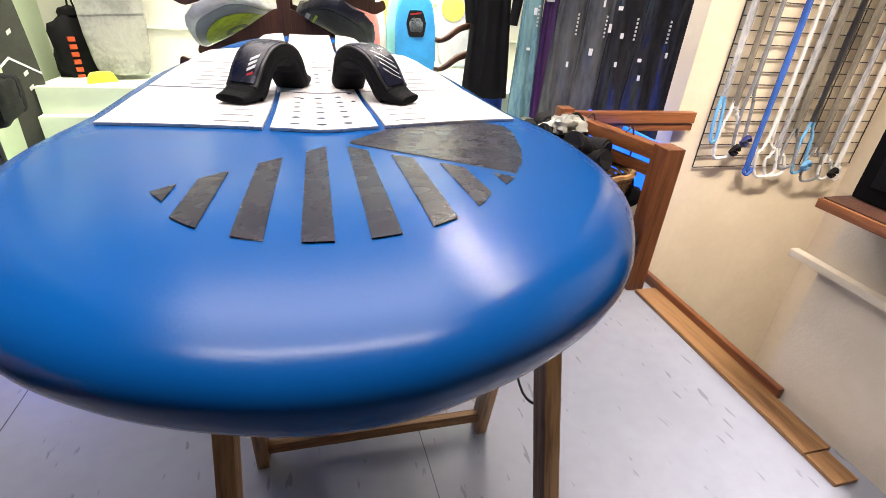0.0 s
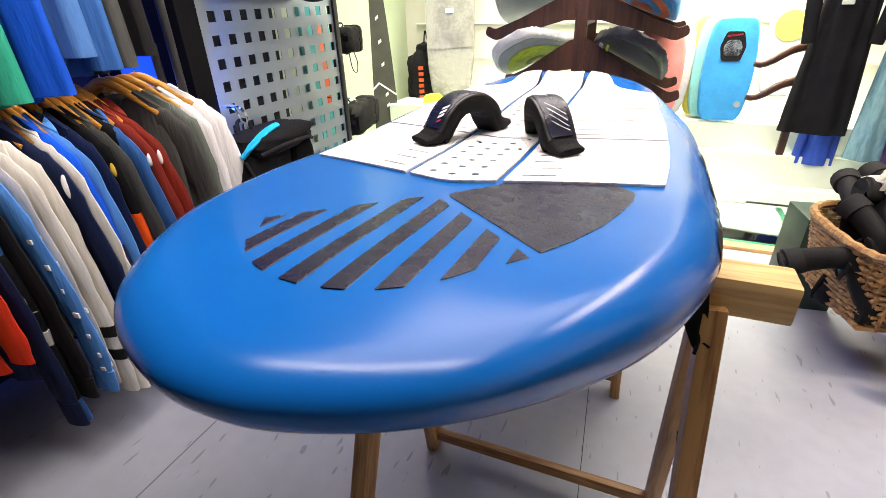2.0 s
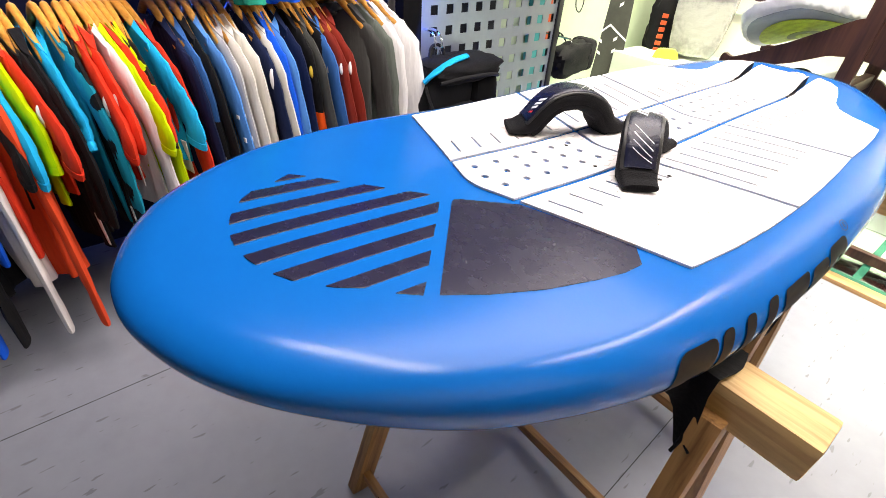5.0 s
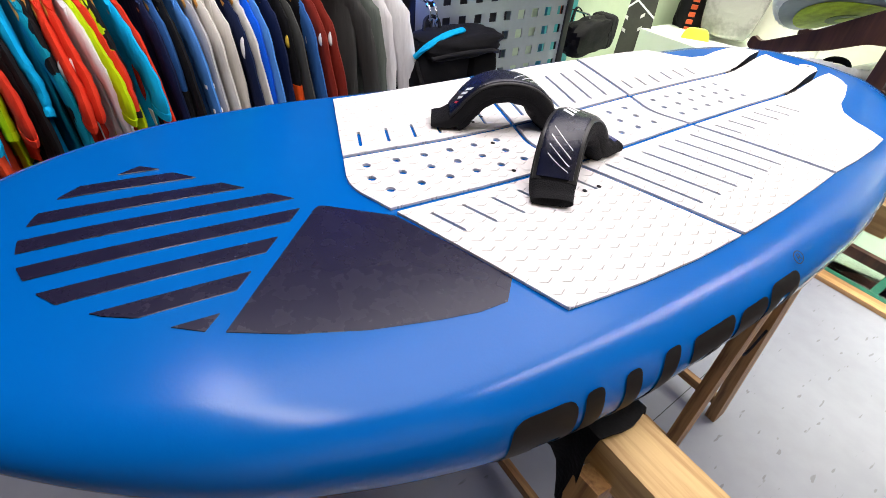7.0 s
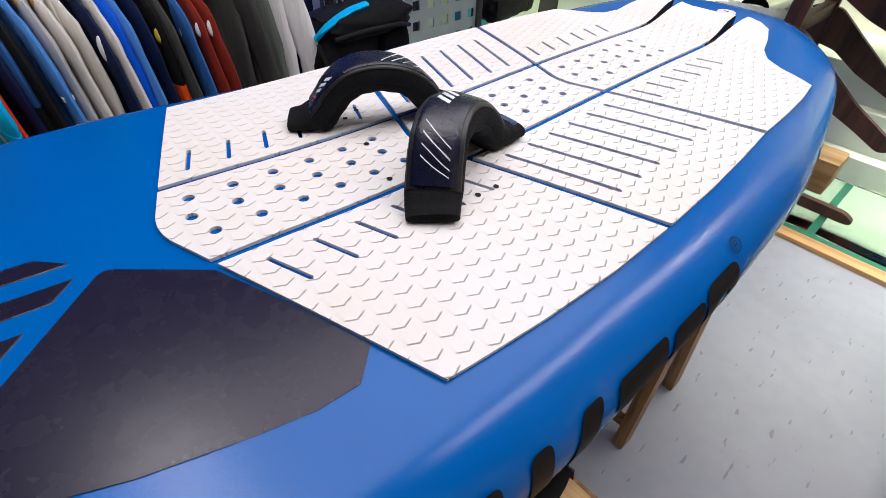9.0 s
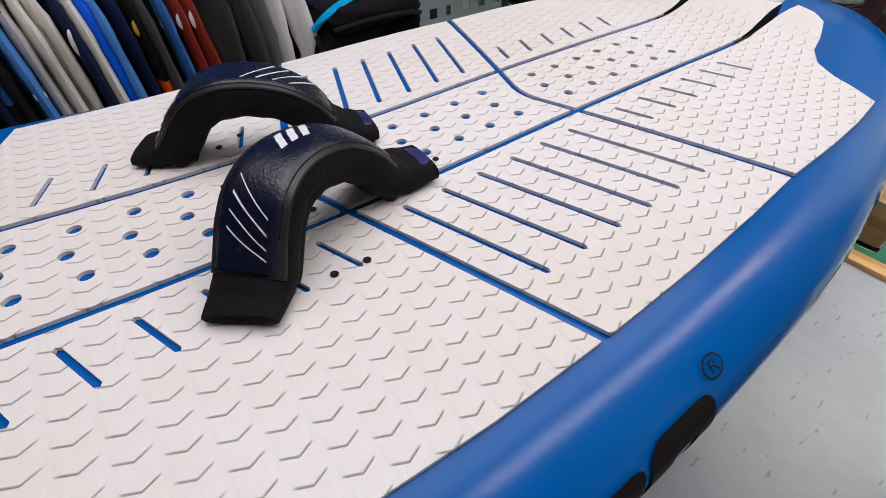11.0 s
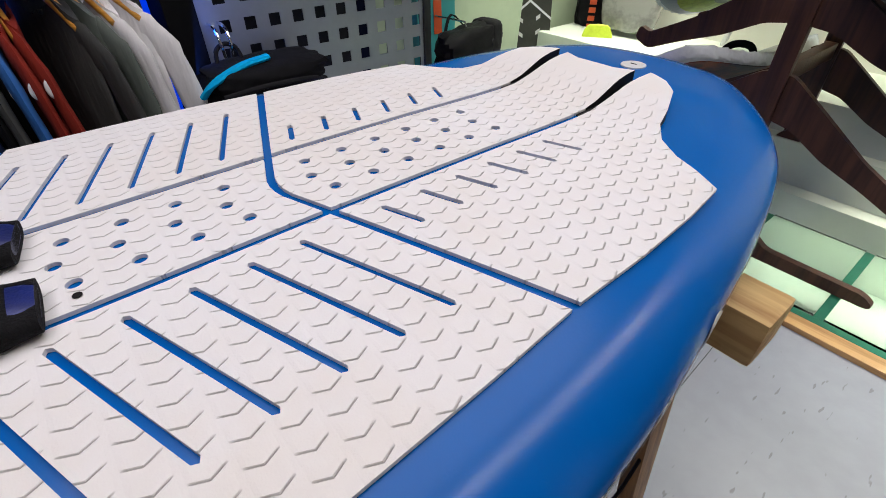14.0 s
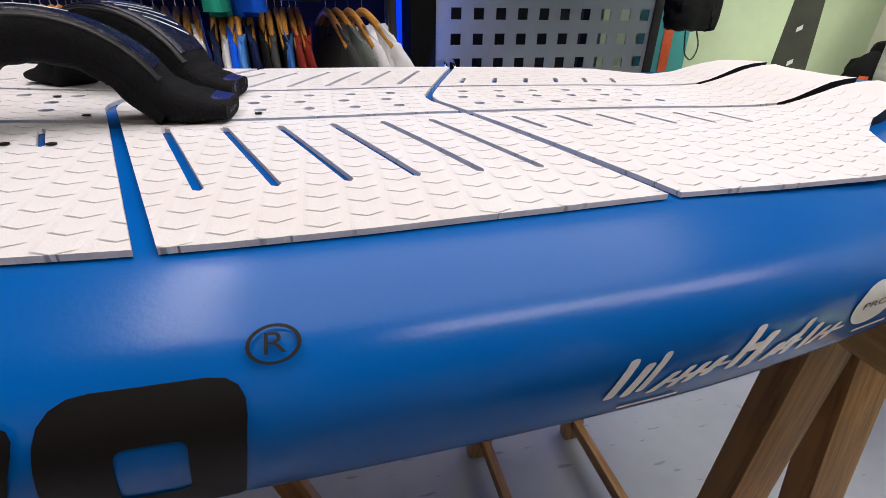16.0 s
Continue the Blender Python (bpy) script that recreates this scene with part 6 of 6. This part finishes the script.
def build_basket():
    bk = thing("wicker_basket", 1.06, 1.60, 0.235, 12, "brown wicker basket full of boots hanging from the railing", "basket")
    def outline(k, n=56):
        a = 2 * math.pi * k / n
        return math.copysign(abs(math.cos(a)) ** 0.6, math.cos(a)), math.copysign(abs(math.sin(a)) ** 0.6, math.sin(a))
    bm = bmesh.new()
    for i in range(13):
        t = i / 12
        sx, sy = 0.165 + 0.035 * t, 0.19 + 0.045 * t
        pts = []
        for k in range(57):
            cx, cy = outline(k)
            w = 1 + 0.022 * (1 if (k + i) % 2 else -1)
            pts.append((cx * sx * w, cy * sy * w, 0.01 + 0.23 * t))
        tube(bm, pts, 0.0085, 5, cap=False)
    part("weave", bm, M["wicker"], bk)
    for k in range(0, 56, 2):
        cx, cy = outline(k)
        part("stake", tube(bmesh.new(), [(cx * 0.16, cy * 0.2, 0), (cx * 0.2, cy * 0.235, 0.25)], 0.006, 5), M["wicker"], bk)
    bm = bmesh.new()
    tube(bm, [(outline(k)[0] * 0.206, outline(k)[1] * 0.241, 0.255 + 0.004 * (k % 2)) for k in range(57)], 0.014, 6, cap=False)
    part("rim", bm, M["wicker"], bk)
    part("base", box(bmesh.new(), (-0.155, -0.19, 0), (0.155, 0.19, 0.012), 0.004), M["wicker"], bk)
    part("lining", box(bmesh.new(), (-0.15, -0.185, 0.013), (0.15, 0.185, 0.16), 0.03), M["rubber"], bk, "dark inside")
    for yy in (-0.12, 0.12):
        part("hook", tube(bmesh.new(), smooth_path([(0.2, yy, 0.24), (0.21, yy, 0.34), (0.185, yy, 0.425), (0.15, yy, 0.41)], 4), 0.004, 6), M["black_metal"], bk)
    part("badge", box(bmesh.new(), (-0.2, -0.09, 0.15), (-0.185, -0.03, 0.19), 0.003), M["teal"], bk, "small blue badge")
    return bk


build_basket()


def build_boot(m, label, grey=False):
    b = thing("neoprene_boot", 0, 0, 0, 0, label, "boot", "boots in the basket")
    b.matrix_world = m
    pts = smooth_path([(0, 0.02, 0.23), (0, 0.015, 0.15), (0, 0.0, 0.08), (0, -0.03, 0.045), (0, -0.1, 0.035), (0, -0.17, 0.028), (0, -0.195, 0.025)], 5)
    n = len(pts)
    bm = tube(bmesh.new(), pts, [0.043 - 0.008 * math.sin(math.pi * min(1, i / n * 1.6)) + (0.003 if i > n * 0.6 else 0) - 0.018 * max(0, i / n - 0.8) * 5 for i in range(n)], 14, flat=0.78, up=(1, 0, 0))
    part("upper", bm, M["grey_cloth"] if grey else M["rubber"], b)
    part("sole", puffy(bmesh.new(), (0, -0.08, 0.002), (0.043, 0.125, 0.012), 2.8, 1.0, 0.02), M["neoprene"], b)
    part("cuff", tube(bmesh.new(), [(0, 0.02, 0.18), (0, 0.021, 0.225), (0, 0.021, 0.236), (0, 0.021, 0.2)], [0.042, 0.046, 0.038, 0.034], 14, up=(1, 0, 0)), M["grey_cloth"], b, "grey cuff")
    part("strap", tube(bmesh.new(), smooth_path([(-0.05, -0.01, 0.075), (0, -0.06, 0.1), (0.05, -0.01, 0.075)], 4), 0.008, 6, flat=0.4), M["neoprene"], b)
    return b


rb = random.Random(5)
for i in range(13):
    x, yy = 1.06 + rb.uniform(-0.12, 0.12), 1.60 + rb.uniform(-0.15, 0.15)
    zz = 0.40 + 0.014 * (i // 2) + rb.uniform(0, 0.02) + 0.05 * (yy > 1.6) * (i > 6)
    build_boot(pose(x, yy, zz, rb.uniform(65, 115), rb.uniform(-25, 25), rb.uniform(0, 360)), "black neoprene surf boot in the wicker basket", i % 4 == 0)
build_boot(pose(1.08, 1.36, 0.20, 0, 0, 75) @ Matrix.Scale(0.82, 4) @ pose(0, 0, 0, 80, 0, 0), "black boot with a grey cuff hanging outside the basket", True)
for x, yy, zz, rx, rz in ((1.10, 1.68, 0.54, 80, 200), (1.0, 1.66, 0.54, 100, 120), (1.13, 1.56, 0.55, 75, 300), (1.06, 1.74, 0.56, 95, 30)):
    build_boot(pose(x, yy, zz, rx, 12, rz), "black neoprene surf boot on top of the pile in the basket", zz > 0.545)
cp = thing("plastic_bag", 1.09, 1.76, 0.6, 25, "crumpled clear plastic bag on the boots in the basket", "bag")
part("film", puffy(bmesh.new(), (0, 0, 0.0), (0.12, 0.08, 0.05), 2.2, 4.0, 0.5), M["plastic_clear"], cp)
part("film", puffy(bmesh.new(), (-0.07, -0.03, 0.02), (0.07, 0.05, 0.04), 2.0, 9.0, 0.6), M["plastic_clear"], cp)
part("band", tube(bmesh.new(), smooth_path([(0.06, -0.06, 0.02), (0.07, 0, 0.055), (0.06, 0.06, 0.02)], 4), 0.006, 6), M["neoprene"], cp)
ct = thing("carton", 0.95, 1.97, 0, 8, "dark green and black carton standing on the floor", "box")
part("body", box(bmesh.new(), (-0.08, -0.1, 0), (0.1, 0.1, 0.4), 0.004), mat("carton_green", (0.02, 0.05, 0.035), 0.45), ct)
part("red_mark", box(bmesh.new(), (-0.083, -0.103, 0.1), (-0.06, -0.098, 0.24), 0.001), M["red"], ct, "red printed mark")

# ---- grid panel with leashes and dark shelf on the right wall ----
gp = thing("wire_grid", 2.03, 1.95, 0.318, 0, "black wire grid panel fixed to the cream wall", "grid panel")
for k in range(24):
    part("wire", tube(bmesh.new(), [(0, 0, 0.0645 * k), (1.15, 0, 0.0645 * k)], 0.003, 5), M["black_metal"], gp)
for x in (0, 0.38, 0.76, 1.15):
    part("upright", tube(bmesh.new(), [(x, 0.005, 0), (x, 0.005, 1.4835)], 0.0035, 5), M["black_metal"], gp)
LEASH = [mat("leash_white", (0.7, 0.72, 0.74), 0.25), mat("leash_blue", (0.04, 0.12, 0.45), 0.25), mat("leash_grey", (0.2, 0.21, 0.23), 0.3), mat("leash_sky", (0.15, 0.4, 0.7), 0.25)]
SMOKE = mat("smoky_sleeve", (0.2, 0.18, 0.15), 0.2, second=(0.1, 0.095, 0.09), scale=9, mix=0.7, bump=0.5, bump_scale=30, stretch=(1, 1, 0.3))
HAZY = mat("hazy_sleeve", (0.42, 0.43, 0.45), 0.18, second=(0.2, 0.21, 0.24), scale=10, mix=0.8, bump=0.6, bump_scale=30, stretch=(1, 1, 0.3))
WHITE, BLUE, GREY, SKY = LEASH
rl2 = random.Random(8)


def build_leash(x, low, cord, colour, sleeve=None, foot=0.2, wide=0.03, loop=0.03, cuff=None):
    """A leash on its hook: a long narrow sleeve above and the cord's loop below it."""
    ls = thing("surf_leash", 2.037 + (x - 1.946) * 1.045, 1.918, low, 90, colour + " surf leash hanging in a loop on the grid", "leash", "leashes on the grid panel")
    low += 0.033
    top = 1.77 - low
    lean = rl2.uniform(-0.012, 0.012)
    pts = [(0.01, 0.004, top), (0, 0.006, foot + 0.1), (-0.006, loop * 0.5, foot * 0.6), (-0.01, loop * 0.3 + lean, 0.012), (-0.014, -loop * 0.4 + lean, 0.0), (-0.012, -loop, 0.03), (-0.004, -loop * 0.7, foot * 0.7), (0, -0.006, foot + 0.1), (0.01, -0.004, top)]
    part("cord", tube(bmesh.new(), smooth_path(pts, 6), 0.009, 8), cord, ls)
    if sleeve:
        bm = bmesh.new()
        rows = []
        for k in range(9):
            z = foot + (top - foot - 0.04) * k / 8
            f = wide / 2 * (0.82 + 0.18 * math.sin(k * 1.7 + x * 40))
            rows.append([bm.verts.new(p) for p in ((-0.011, -f * 0.7, z), (-0.003, -f, z), (0.006, -f * 0.7, z), (0.006, f * 0.7, z), (-0.003, f, z), (-0.011, f * 0.7, z), (-0.015, 0, z))])
        for a, b in zip(rows, rows[1:]):
            for k in range(7):
                bm.faces.new((a[k], b[k], b[(k + 1) % 7], a[(k + 1) % 7]))
        bm.faces.new(rows[0])
        bm.faces.new(rows[-1][::-1])
        part("sleeve", bm, sleeve, ls, "long narrow plastic sleeve", angle=60)
    if cuff:
        part("cuff", tube(bmesh.new(), smooth_path([(-0.03, -loop - 0.022, 0.045), (-0.036, -loop, 0.07), (-0.03, -loop + 0.024, 0.04), (-0.026, -loop, 0.018), (-0.028, -loop - 0.018, 0.034)], 5), 0.016, 8, flat=0.6), cuff, ls, "padded ankle cuff")
    part("hook", tube(bmesh.new(), [(0.03, 0, top + 0.01), (-0.025, 0, top)], 0.004, 6), M["black_metal"], ls)


build_leash(1.954, 0.478, SKY, "pale blue", HAZY, 0.238, 0.052, 0.030)
build_leash(2.039, 0.388, WHITE, "clear white", SMOKE, 0.279, 0.047, 0.078, M["neoprene"])
build_leash(2.115, 0.440, GREY, "grey", None, 0.322, 0.048, 0.048, M["strap_blue"])
build_leash(2.260, 0.281, BLUE, "blue", BLUE, 0.052, 0.041, 0.034)
build_leash(2.345, 0.267, WHITE, "white", None, 0.215, 0.054, 0.107)
build_leash(2.416, 0.268, WHITE, "white", HAZY, 0.166, 0.048, 0.101)
build_leash(2.491, 0.317, GREY, "grey", SMOKE, 0.228, 0.068, 0.067)
build_leash(2.583, 0.287, SKY, "pale blue", PLASTD, 0.296, 0.051, 0.059, SKY)
build_leash(2.694, 0.230, GREY, "smoky grey", SMOKE, 0.206, 0.062, 0.093)
build_leash(2.802, 0.237, WHITE, "clear white", HAZY, 0.150, 0.056, 0.064, M["neoprene"])
build_leash(2.904, 0.226, WHITE, "white", WHITE, 0.111, 0.040, 0.044)
sf = thing("wall_shelf", 1.336, -0.06, 0.69, 0, "dark brown wooden shelf on the cream wall", "shelf")
part("board", box(bmesh.new(), (-0.08, -0.74, 0), (0.088, 0.725, 0.025), 0.003), M["dark_brown"], sf)
part("lip", box(bmesh.new(), (-0.092, -0.74, -0.004), (-0.081, 0.728, 0.022), 0.003), M["rail_wood_y"], sf, "reddish brown front lip")
bx = thing("display_case", 1.376, 0.2, 0.717, 0, "dark display case on the shelf", "case")
part("body", box(bmesh.new(), (-0.045, -0.5, 0), (0.044, 0.455, 0.5), 0.008), M["black_matt"], bx)
part("front", box(bmesh.new(), (-0.049, -0.46, 0.04), (-0.0455, 0.42, 0.46), 0.0015), M["rubber"], bx)
